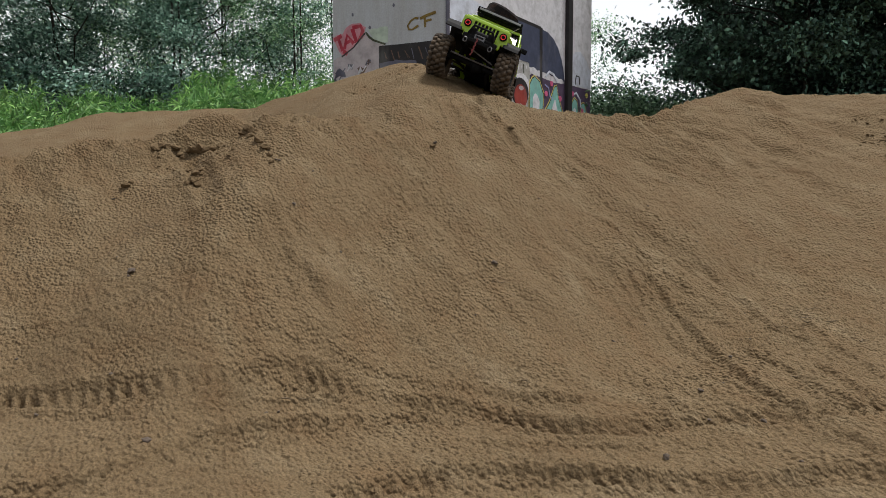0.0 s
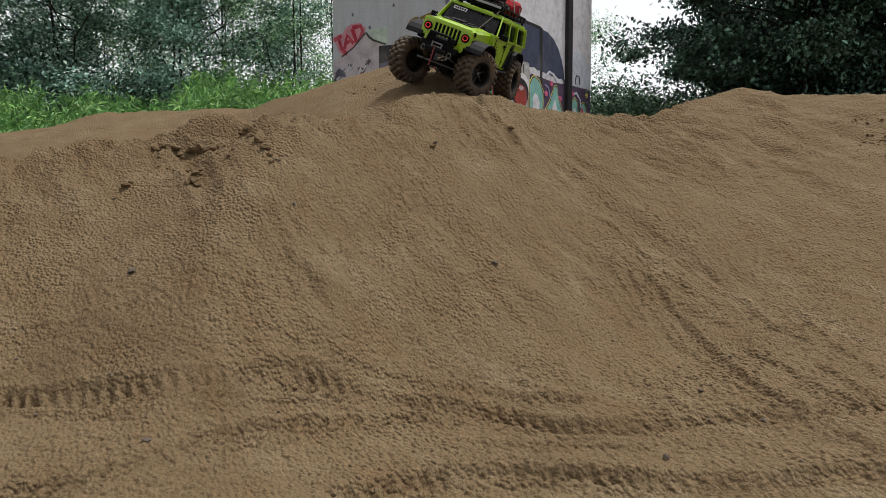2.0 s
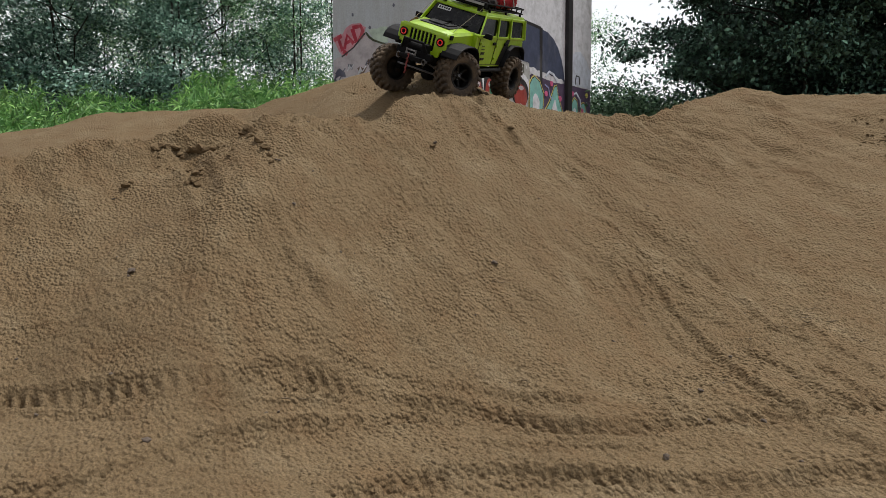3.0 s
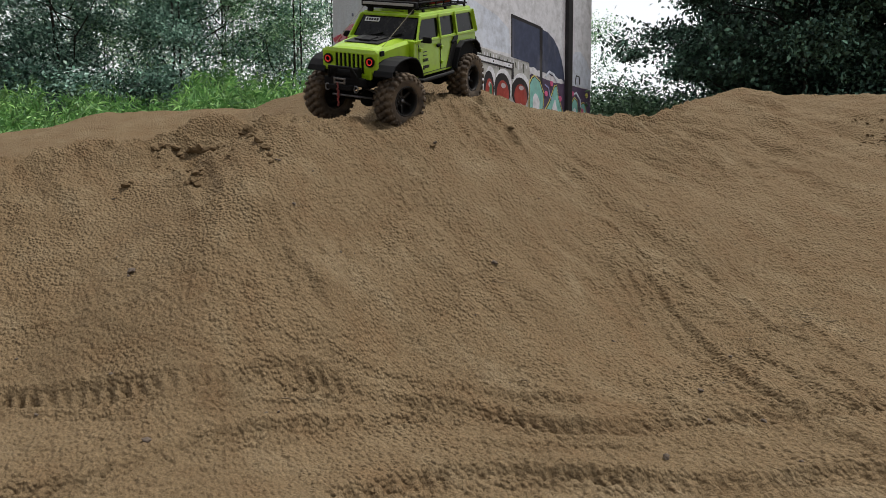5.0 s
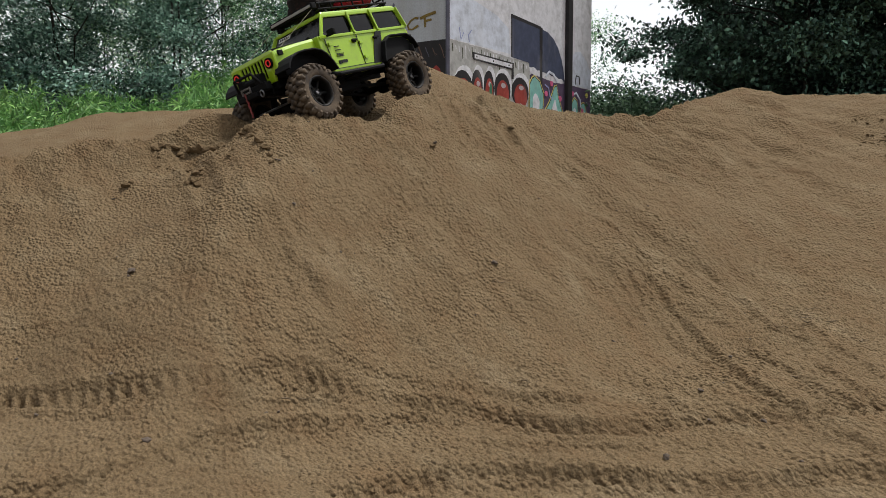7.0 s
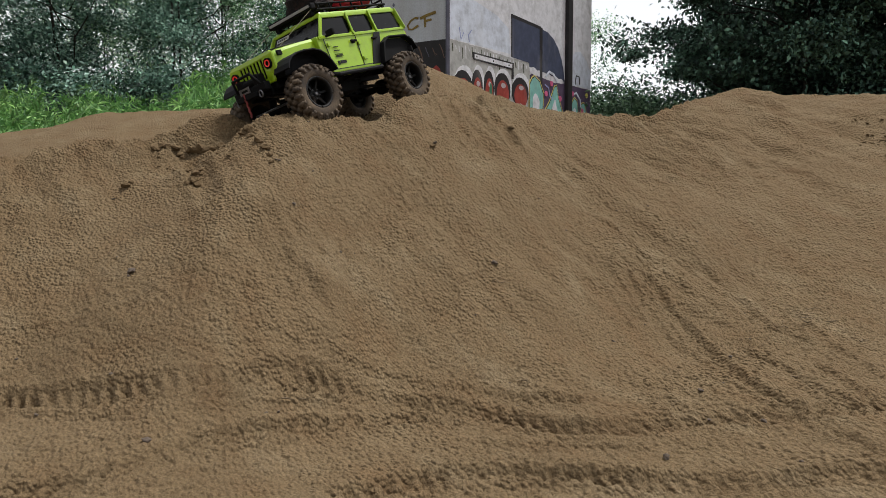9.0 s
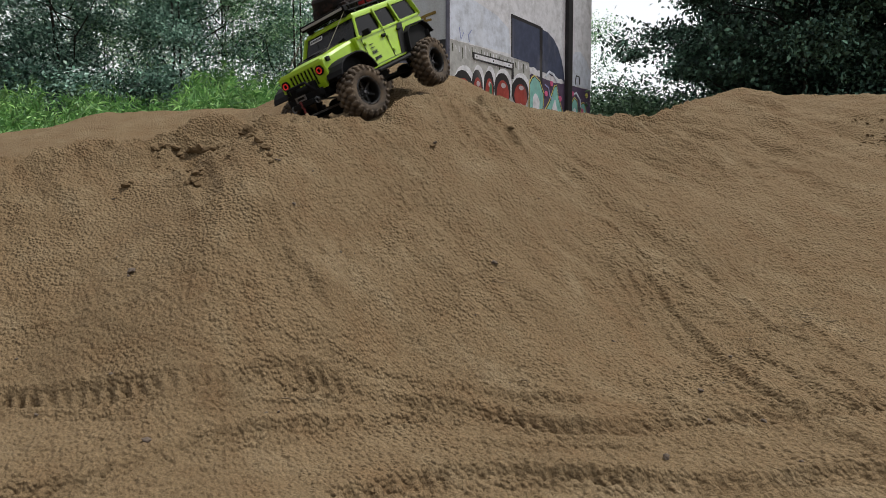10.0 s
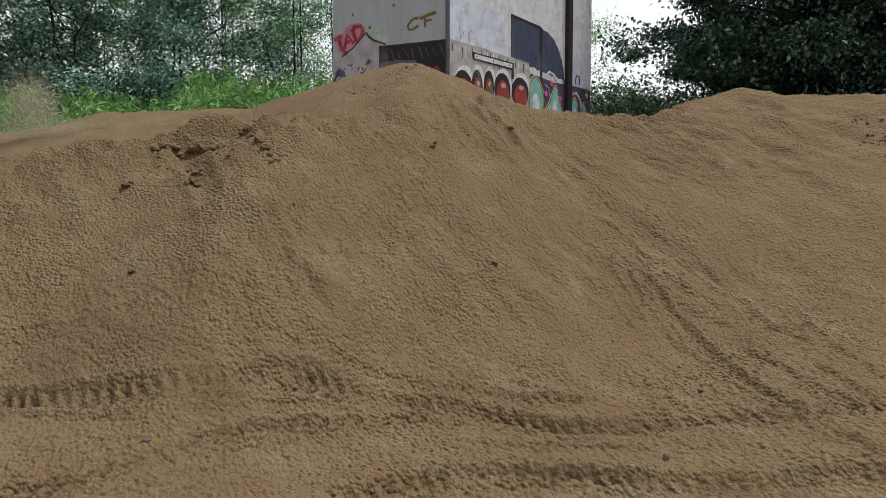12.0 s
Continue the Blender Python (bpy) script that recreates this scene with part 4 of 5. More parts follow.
def wheel_part(parent, side):
    """One wheel: a dished hub that carries its tyre and its rim; +y is outwards on the left."""
    s = side
    bm = bmesh.new()
    lathe(bm, [(0.002, 0.004 * s), (0.012, 0.004 * s), (0.013, -0.002 * s), (0.027, -0.004 * s), (0.027, -0.010 * s), (0.002, -0.010 * s)], 20)
    hub = part("wheel", bm, RIM, parent)
    for k in range(6):
        a = k * math.pi / 3
        bm = bar(bmesh.new(), (0.010 * math.cos(a), 0.002 * s, 0.010 * math.sin(a)), (0.0275 * math.cos(a), 0.004 * s, 0.0275 * math.sin(a)), 0.006, 0.005, 0.001)
        part("spoke", bm, RIM, hub, smooth=False)
    bm = bmesh.new()
    lathe(bm, [(0.029, 0.019 * s), (0.034, 0.022 * s), (0.043, 0.0235 * s), (0.049, 0.021 * s), (0.0515, 0.015 * s), (0.052, 0), (0.0515, -0.015 * s), (0.049, -0.021 * s), (0.043, -0.0235 * s), (0.034, -0.022 * s), (0.029, -0.019 * s)], 44)
    for k in range(22):
        for row, (y, w, len_, ph, tilt) in enumerate(((0.0055, 0.012, 0.0095, 0.0, 18), (-0.0055, 0.012, 0.0095, 0.5, -18), (0.0175, 0.0125, 0.0085, 0.45, 6), (-0.0175, 0.0125, 0.0085, 0.05, -6))):
            a = 360 * (k + ph) / 22
            lean = 0 if row < 2 else (-24 if y > 0 else 24)
            m = pose(0, 0, 0, 0, -a, 0) @ at(0.0532 if row < 2 else 0.0517, y, 0, 0, 0, -lean) @ pose(0, 0, 0, tilt)
            block(bm, (0.006, w, len_), m)
        for sd in (1, -1):
            m = pose(0, 0, 0, 0, -360 * (k + (0.45 if sd > 0 else 0.05)) / 22, 0) @ at(0.0465, 0.0225 * sd, 0)
            block(bm, (0.006, 0.004, 0.006), m)
    part("tyre", bm, RUBBER, hub, "dusty treaded rubber tyre")
    bm = bmesh.new()
    lathe(bm, [(0.0305, 0.0205 * s), (0.0315, 0.0195 * s), (0.0305, -0.018 * s), (0.0265, -0.018 * s), (0.0265, 0.0150 * s), (0.0275, 0.0205 * s)], 36)
    for k in range(8):
        a = k * math.pi / 4
        block(bm, (0.0022, 0.002, 0.0022), at(0.029 * math.cos(a), 0.021 * s, 0.029 * math.sin(a)))
    part("rim", bm, RIM, hub, "black beadlock rim")
    bm = bmesh.new()
    lathe(bm, [(0.0005, 0.010 * s), (0.004, 0.010 * s), (0.005, 0.004 * s), (0.0005, 0.004 * s)], 6)
    for k in range(5):
        a = k * 2 * math.pi / 5
        block(bm, (0.0028, 0.003, 0.0028), at(0.009 * math.cos(a), 0.0055 * s, 0.009 * math.sin(a)))
    part("hub_nut", bm, STEEL, hub, "bright steel hub nut")
    return hub


def build_car():
    top = new("rc_car")
    tagged(top, "lime green radio-controlled rock crawler with black roof rack and muddy tyres", "toy car")

    def add(name, mat, build, label="", parent=top):
        bm = bmesh.new()
        build(bm)
        return part(name, bm, mat, parent, label, smooth=False)

    # tub with the doors, cut away over the rear wheels
    arch = [(-0.151 + 0.068 * math.cos(math.radians(a)), 0.004 + 0.070 * math.sin(math.radians(a))) for a in (150, 120, 90, 60, 35)]
    tub = [(0.086, 0.112), (-0.198, 0.111), (-0.207, 0.100), (-0.209, 0.05)] + arch + [(-0.086, 0.036), (0.068, 0.036), (0.086, 0.060)]
    body = add("body", LIME, lambda bm: prism(bm, tub, -0.084, 0.084, 0.002, 0.0022), "lime green painted body tub")
    # cabin inside, dark
    add("cabin", PLASTIC, lambda bm: (prism(bm, [(0.060, 0.100), (0.032, 0.152), (-0.190, 0.152), (-0.196, 0.100)], -0.078, 0.078, 0.010)), "black interior")
    # hood
    def hood(bm):
        rows = [(0.086, 0.071, 0.1125, 0.1165), (0.120, 0.068, 0.110, 0.1145), (0.160, 0.063, 0.1055, 0.110), (0.180, 0.0595, 0.1015, 0.1055), (0.188, 0.058, 0.098, 0.1015), (0.1925, 0.056, 0.093, 0.096)]
        rings = []
        for x, w, ze, zm in rows:
            pts = [(-w, 0.072), (-w, ze - 0.006), (-w + 0.005, ze), (-w * 0.62, zm - 0.001), (0, zm), (w * 0.62, zm - 0.001), (w - 0.005, ze), (w, ze - 0.006), (w, 0.072)]
            rings.append([bm.verts.new((x, y, z)) for y, z in pts])
        for a, b in zip(rings, rings[1:]):
            for i in range(len(a) - 1):
                bm.faces.new((a[i], a[i + 1], b[i + 1], b[i]))
        bm.faces.new(rings[0][::-1])
        bm.faces.new(rings[-1])
        bmesh.ops.recalc_face_normals(bm, faces=bm.faces)
    bonnet = add("hood", LIME, hood)
    def hood_panel(bm):
        bar(bm, (0.090, 0, 0.1170), (0.158, 0, 0.1112), 0.082, 0.0016, 0.0005)
        bar(bm, (0.103, 0.026, 0.1175), (0.140, 0.021, 0.1145), 0.012, 0.004, 0.001)
        bar(bm, (0.103, -0.026, 0.1175), (0.140, -0.021, 0.1145), 0.012, 0.004, 0.001)
    add("hood_panel", STICKER, hood_panel, "black panel with vents on the hood", bonnet)
    def scoop(bm):
        bar(bm, (0.112, 0, 0.1185), (0.146, 0, 0.1150), 0.026, 0.004, 0.0012)
    add("hood_scoop", FENDER, scoop, "scuffed grey hood scoop", bonnet)
    for s in (1, -1):
        add("hood_latch", PLASTIC, lambda bm: block(bm, (0.012, 0.005, 0.010), at(0.176, 0.061 * s, 0.096), 0.001), "", bonnet)
    # grille with seven slots
    def grille(bm):
        x = 0.1975
        block(bm, (0.007, 0.118, 0.010), at(x - 0.0015, 0, 0.0985, 0, -12), 0.002)
        block(bm, (0.007, 0.100, 0.011), at(x, 0, 0.0515), 0.002)
        for k in range(8):
            y = (k - 3.5) * 0.0102
            block(bm, (0.003, 0.0036, 0.042), at(x + 0.0015, y, 0.0755), 0.0005)
        for s in (1, -1):
            block(bm, (0.007, 0.030, 0.042), at(x - 0.0005, 0.0505 * s, 0.080), 0.004)
            block(bm, (0.007, 0.016, 0.024), at(x, 0.0435 * s, 0.060), 0.003)
    front = add("grille", LIME, grille, "lime green grille with seven upright slots")
    add("grille_backing", PLASTIC, lambda bm: block(bm, (0.003, 0.080, 0.046), at(0.1965, 0, 0.075)), "black mesh", front)
    for s in (1, -1):
        def lamp(bm):
            lathe(bm, [(0.0005, 0.001), (0.0080, 0.001), (0.0092, 0.0035), (0.0100, 0.0025), (0.0100, -0.002), (0.0005, -0.002)], 24)
            bmesh.ops.transform(bm, matrix=at(0.2022, 0.0496 * s, 0.0816, 0, 0, -90), verts=bm.verts)
        head = add("headlight", PLASTIC, lamp, "round black headlight with a red glowing ring")
        def ring(bm):
            lathe(bm, [(0.0048, 0.0022), (0.0066, 0.0026), (0.0066, 0.0012), (0.0048, 0.0012)], 24)
            bmesh.ops.transform(bm, matrix=at(0.2027, 0.0496 * s, 0.0816, 0, 0, -90), verts=bm.verts)
        add("halo_ring", HALO, ring, "red glowing ring", head)
        # flat black fenders over the wheels
        front_path = [(0.074, 0.040), (0.082, 0.058), (0.093, 0.073), (0.106, 0.082), (0.124, 0.0865), (0.150, 0.0865), (0.172, 0.0835), (0.190, 0.0765), (0.201, 0.066), (0.206, 0.056)]
        rear_path = [(-0.212, 0.056), (-0.200, 0.077), (-0.181, 0.0885), (-0.123, 0.0895), (-0.103, 0.079), (-0.089, 0.050), (-0.085, 0.036)]
        y0, y1 = sorted((0.058 * s, 0.101 * s))
        add("fender", FENDER, lambda bm: strip(bm, front_path[::-1], y0, y1, 0.0032), "scuffed black fender flare")
        y0, y1 = sorted((0.070 * s, 0.097 * s))
        add("fender", FENDER, lambda bm: strip(bm, rear_path, y0, y1, 0.0032), "scuffed black fender flare")
        add("inner_fender", PLASTIC, lambda bm: prism(bm, [(0.0865, 0.04), (0.094, 0.070), (0.110, 0.0805), (0.150, 0.0845), (0.170, 0.0815), (0.186, 0.0755), (0.192, 0.05)], 0.052 * s, 0.0735 * s))
        add("inner_fender", PLASTIC, lambda bm: prism(bm, [(-0.208, 0.054), (-0.197, 0.075), (-0.179, 0.087), (-0.125, 0.088), (-0.106, 0.078), (-0.092, 0.050), (-0.088, 0.040)], 0.0825 * s, 0.0858 * s))
        # side windows between lime pillars
        side = lambda x, z: (x, (0.0835 - 0.0115 * (z - 0.106) / 0.049) * s, z)
        def pillars(bm):
            for (xa, za), (xb, zb), w in (((0.076, 0.107), (0.042, 0.156), 0.009), ((-0.026, 0.107), (-0.034, 0.156), 0.012), ((-0.103, 0.107), (-0.108, 0.156), 0.013), ((-0.203, 0.107), (-0.200, 0.156), 0.012)):
                bar(bm, side(xa, za), side(xb, zb), 0.004, w, 0.0012)
            bar(bm, side(0.082, 0.1085), side(-0.206, 0.1085), 0.004, 0.006, 0.0012)
            bar(bm, side(0.044, 0.1535), side(-0.203, 0.1535), 0.005, 0.007, 0.0015)
        panes = ((0.068, -0.021, -0.029, 0.040), (-0.032, -0.097, -0.102, -0.040), (-0.110, -0.197, -0.194, -0.114))

        def rounded(bm):
            pillars(bm)
            for xa, xb, xc, xd in panes:
                ring = [Vector(side(x, z)) for x, z in ((xa, 0.111), (xb, 0.111), (xc, 0.151), (xd, 0.151))]
                for i, c in enumerate(ring):
                    p, q = (ring[i - 1] - c).normalized(), (ring[(i + 1) % 4] - c).normalized()
                    c = c - (p + q) * 0.003
                    outline = [c, c + p * 0.012, c + (p + q) * 0.0048, c + q * 0.012]
                    a = [bm.verts.new(v + Vector((0, 0.0004 * s, 0))) for v in outline]
                    b = [bm.verts.new(v - Vector((0, 0.0018 * s, 0))) for v in outline]
                    faces = [bm.faces.new(a), bm.faces.new(b[::-1])] + [bm.faces.new((a[k], b[k], b[(k + 1) % 4], a[(k + 1) % 4])) for k in range(4)]
                    bmesh.ops.recalc_face_normals(bm, faces=faces)
        add("side_frame", LIME, rounded, "lime green window pillars")
        for xa, xb, xc, xd in panes:
            def pane(bm):
                vs = [bm.verts.new(Vector(side(x, z)) + Vector((0, -0.0016 * s, 0))) for x, z in ((xa, 0.111), (xb, 0.111), (xc, 0.151), (xd, 0.151))]
                f = bm.faces.new(vs)
                r = bmesh.ops.extrude_face_region(bm, geom=[f])
                bmesh.ops.translate(bm, vec=(0, -0.0015 * s, 0), verts=[v for v in r["geom"] if isinstance(v, bmesh.types.BMVert)])
                bmesh.ops.recalc_face_normals(bm, faces=bm.faces)
            add("side_window", SIDE_GLASS, pane, "smoked side window")
        # doors: seams, handles, hinges and lettering that cannot be read
        def seams(bm):
            for p, q in (((0.070, 0.104), (0.066, 0.042)), ((-0.028, 0.106), (-0.028, 0.042)), ((-0.102, 0.106), (-0.098, 0.085)), ((-0.084, 0.060), (-0.075, 0.040)), ((0.066, 0.042), (-0.075, 0.042))):
                bar(bm, (p[0], 0.0843 * s, p[1]), (q[0], 0.0843 * s, q[1]), 0.0012, 0.0012)
        add("door_seam", STICKER, seams, "dark door gap")
        for x in (-0.016, -0.086):
            add("door_handle", PLASTIC, lambda bm: (block(bm, (0.018, 0.004, 0.004), at(x, 0.0862 * s, 0.0945), 0.0012), block(bm, (0.010, 0.002, 0.008), at(x, 0.0846 * s, 0.0935), 0.0008)), "black door handle")
        for x, z in ((0.060, 0.092), (0.060, 0.056), (-0.034, 0.088), (-0.036, 0.056)):
            add("hinge", LIME, lambda bm: block(bm, (0.010, 0.004, 0.007), at(x, 0.0855 * s, z), 0.001))
        add("decal", STICKER, lambda bm: [bar(bm, (a, 0.0846 * s, z), (b, 0.0846 * s, z), 0.0012, h) for a, b, z, h in ((0.050, 0.036, 0.0865, 0.0018), (0.050, 0.034, 0.079, 0.0018), (0.050, 0.028, 0.0715, 0.0012), (0.050, 0.028, 0.0665, 0.0012), (0.048, 0.030, 0.069, 0.0022), (0.050, 0.044, 0.054, 0.008), (0.042, 0.024, 0.055, 0.006))], "black sticker with bars")
        add("quarter_decal", STICKER, lambda bm: prism(bm, [(-0.056, 0.040), (-0.086, 0.040), (-0.104, 0.085), (-0.112, 0.108), (-0.092, 0.108), (-0.074, 0.078)], 0.0838 * s, 0.0848 * s), "black decal behind the rear door")
        # mirrors, steps, tail
        add("mirror", PLASTIC, lambda bm: (block(bm, (0.008, 0.020, 0.013), at(0.060, 0.099 * s, 0.113), 0.003), bar(bm, (0.060, 0.083 * s, 0.109), (0.060, 0.095 * s, 0.110), 0.004, 0.004)), "black door mirror")
        add("rock_slider", FENDER, lambda bm: (tube(bm, [(0.085, 0.080 * s, 0.036), (0.070, 0.094 * s, 0.030), (-0.070, 0.094 * s, 0.030), (-0.085, 0.080 * s, 0.036)], 0.0042), [tube(bm, [(x, 0.094 * s, 0.030), (x, 0.04 * s, 0.026)], 0.003) for x in (0.05, 0.0, -0.05)]), "scuffed black side step")
        add("tail_light", CHAIN, lambda bm: block(bm, (0.008, 0.010, 0.022), at(-0.209, 0.074 * s, 0.092), 0.002), "dark red tail light")
    # windscreen with its banner
    def screen(bm, inset, depth):
        w0, w1 = 0.0735 - inset, 0.0685 - inset
        vs = [bm.verts.new(p) for p in ((0.0725 + depth, w0, 0.1115 + inset), (0.0725 + depth, -w0, 0.1115 + inset), (0.0420 + depth, -w1, 0.1545 - inset), (0.0420 + depth, w1, 0.1545 - inset))]
        f = bm.faces.new(vs)
        r = bmesh.ops.extrude_face_region(bm, geom=[f])
        bmesh.ops.translate(bm, vec=(-0.003, 0, -0.002), verts=[v for v in r["geom"] if isinstance(v, bmesh.types.BMVert)])
        bmesh.ops.recalc_face_normals(bm, faces=bm.faces)
    glass = add("windscreen", SMOKE, lambda bm: screen(bm, 0.001, 0), "dark smoked windscreen")
    add("windscreen_frame", LIME, lambda bm: (bar(bm, (0.0405, 0.072, 0.1565), (0.0405, -0.072, 0.1565), 0.008, 0.006, 0.0015), bar(bm, (0.0775, 0.076, 0.1105), (0.0775, -0.076, 0.1105), 0.012, 0.005, 0.0015)), "", glass)
    tilt = 90 - math.degrees(math.atan2(0.043, 0.0305))
    def banner_at(y, z_along):
        return at(0.0420 + 0.0305 * z_along + 0.0009, y, 0.1545 - 0.043 * z_along, 0, -tilt, 0)
    add("banner", WHITE, lambda bm: block(bm, (0.0008, 0.036, 0.0095), banner_at(-0.041, 0.20)), "white windscreen banner with dark bars", glass)
    add("banner_bars", STICKER, lambda bm: [block(bm, (0.0008, 0.0042, 0.0052), banner_at(-0.054 + 0.0065 * k, 0.20) @ at(0.0006, 0, 0)) for k in range(5)], "", glass)
    for y in (0.012, -0.034):
        add("wiper", PLASTIC, lambda bm: (bar(bm, (0.0765, y, 0.1135), (0.066, y + 0.030, 0.1225), 0.002, 0.002), bar(bm, (0.073, y + 0.003, 0.1165), (0.067, y + 0.036, 0.1185), 0.002, 0.0025)), "black wiper", glass)
    # roof
    def roof(bm):
        block(bm, (0.248, 0.142, 0.010), at(-0.081, 0, 0.1585), 0.0035, 0.97)
        for k in range(4):
            block(bm, (0.20, 0.010, 0.002), at(-0.085, -0.042 + 0.028 * k, 0.1638), 0.0008)
    add("roof", LIME, roof, "lime green roof")
    # rear end
    add("tailgate", LIME, lambda bm: (block(bm, (0.004, 0.150, 0.006), at(-0.2065, 0, 0.1105), 0.001), block(bm, (0.006, 0.138, 0.010), at(-0.204, 0, 0.152), 0.002)))
    add("rear_window", SMOKE, lambda bm: bar(bm, (-0.2055, 0, 0.112), (-0.2035, 0, 0.150), 0.128, 0.002), "smoked rear window")
    add("tailgate_rack", PLASTIC, lambda bm: (tube(bm, [(-0.212, 0.05, 0.07), (-0.222, 0.05, 0.09), (-0.222, 0.05, 0.128), (-0.210, 0.05, 0.140)], 0.0035), tube(bm, [(-0.212, -0.05, 0.07), (-0.222, -0.05, 0.09), (-0.222, -0.05, 0.128), (-0.210, -0.05, 0.140)], 0.0035), bar(bm, (-0.222, 0.058, 0.10), (-0.222, -0.058, 0.10), 0.010, 0.012, 0.002), block(bm, (0.014, 0.022, 0.016), at(-0.219, 0.066, 0.084), 0.003), block(bm, (0.016, 0.014, 0.016), at(-0.221, 0.062, 0.118), 0.003)), "black tailgate rack")
    add("rear_bumper", PLASTIC, lambda bm: (block(bm, (0.018, 0.150, 0.018), at(-0.222, 0, 0.052), 0.003), bar(bm, (-0.21, 0.075, 0.052), (-0.19, 0.088, 0.06), 0.016, 0.016, 0.002), bar(bm, (-0.21, -0.075, 0.052), (-0.19, -0.088, 0.06), 0.016, 0.016, 0.002)), "black rear bumper")
    # front bumper, winch, hooks and chain
    def bumper(bm):
        block(bm, (0.016, 0.092, 0.016), at(0.217, 0, 0.043), 0.003)
        block(bm, (0.026, 0.056, 0.010), at(0.226, 0, 0.033), 0.002)
        tube(bm, [(0.224, 0.034, 0.05), (0.234, 0.026, 0.072), (0.234, -0.026, 0.072), (0.224, -0.034, 0.05)], 0.003)
    add("front_bumper", PLASTIC, bumper, "black steel front bumper")
    def winch(bm):
        lathe(bm, [(0.0005, 0.026), (0.009, 0.026), (0.009, -0.026), (0.0005, -0.026)], 14)
        bmesh.ops.transform(bm, matrix=at(0.214, 0, 0.058), verts=bm.verts)
        block(bm, (0.020, 0.016, 0.022), at(0.214, 0.024, 0.059), 0.003)
        block(bm, (0.020, 0.016, 0.022), at(0.214, -0.024, 0.059), 0.003)
    add("winch", PLASTIC, winch, "black winch")
    add("fairlead", STEEL, lambda bm: (bar(bm, (0.236, 0.013, 0.050), (0.236, -0.013, 0.050), 0.003, 0.003, 0.0006), bar(bm, (0.236, 0.013, 0.042), (0.236, -0.013, 0.042), 0.003, 0.003, 0.0006), bar(bm, (0.236, 0.012, 0.052), (0.236, 0.012, 0.040), 0.003, 0.003), bar(bm, (0.236, -0.012, 0.052), (0.236, -0.012, 0.040), 0.003, 0.003)), "pale steel fairlead")
    for s in (1, -1):
        def hook(bm):
            loop = [(0.230, 0.034 * s + 0.0048 * math.cos(a), 0.031 + 0.0065 * math.sin(a)) for a in [math.pi * k / 5 for k in range(11)]]
            tube(bm, loop, 0.0014, 6)
        add("tow_shackle", STEEL, hook, "steel tow shackle")
    add("winch_chain", CHAIN, lambda bm: [block(bm, (0.003, 0.004, 0.0055), at(0.238, -0.004 + 0.0015 * (k % 2), 0.040 - 0.0052 * k, 0, 0, 90 * (k % 2)), 0.001) for k in range(9)], "dull red winch chain")
    # running gear
    def chassis(bm):
        for s in (1, -1):
            bar(bm, (0.200, 0.030 * s, 0.034), (-0.200, 0.030 * s, 0.034), 0.006, 0.016, 0.001)
            tube(bm, [(0.145, 0.040 * s, 0.004), (0.125, 0.042 * s, 0.070)], 0.007, 10)
            tube(bm, [(-0.150, 0.040 * s, 0.004), (-0.125, 0.042 * s, 0.070)], 0.007, 10)
        block(bm, (0.110, 0.062, 0.022), at(0.0, 0, 0.014), 0.004)
        block(bm, (0.08, 0.05, 0.04), at(0.02, 0, 0.035), 0.004)
        block(bm, (0.28, 0.11, 0.012), at(0.0, 0, 0.046), 0.003)
        block(bm, (0.10, 0.09, 0.05), at(0.145, 0, 0.058), 0.004)
        block(bm, (0.10, 0.11, 0.05), at(-0.15, 0, 0.070), 0.004)
    add("chassis", PLASTIC, chassis, "black chassis and skid plate")
    for x, f in ((0.151, 1), (-0.151, -1)):
        def axle(bm):
            tube(bm, [(x, 0.072, 0), (x, -0.072, 0)], 0.0075, 12)
            lump(bm, (x, 0.012, 0), (0.016, 0.017, 0.017), 3 + f, 0.04)
            block(bm, (0.020, 0.012, 0.026), at(x, 0.068, 0), 0.003)
            block(bm, (0.020, 0.012, 0.026), at(x, -0.068, 0), 0.003)
        gear = add("axle", PLASTIC, axle, "black axle with its gear housing")
        for s in (1, -1):
            add("link", PLASTIC, lambda bm: tube(bm, [(x - 0.006 * f, 0.045 * s, -0.004), (0.030 * f, 0.028 * s, 0.010)], 0.0035), "", gear)
    add("steering_link", STEEL, lambda bm: (tube(bm, [(0.172, 0.064, 0.004), (0.172, -0.064, 0.004)], 0.0022), tube(bm, [(0.170, 0.050, 0.014), (0.170, -0.036, 0.036)], 0.0020)), "thin steel steering link")
    # roof rack with its light bar, and the load strapped on it
    def rack(bm):
        for z in (0.171, 0.183):
            tube(bm, [(0.036, 0.064, z), (0.040, 0.050, z), (0.040, -0.050, z), (0.036, -0.064, z), (-0.186, -0.066, z), (-0.190, -0.052, z), (-0.190, 0.052, z), (-0.186, 0.066, z), (0.036, 0.064, z)], 0.0022, 6)
        for k in range(7):
            x = 0.030 - 0.035 * k
            for s in (1, -1):
                tube(bm, [(x, 0.065 * s, 0.171), (x, 0.065 * s, 0.183)], 0.0018, 6)
            bar(bm, (x, 0.064, 0.171), (x, -0.064, 0.171), 0.006, 0.002)
        for x in (0.015, -0.085, -0.180):
            for s in (1, -1):
                bar(bm, (x, 0.062, 0.171) if s > 0 else (x, -0.062, 0.171), (x, 0.066 * s, 0.158), 0.006, 0.004)
    roof_rack = add("roof_rack", PLASTIC, rack, "black tubular roof rack")
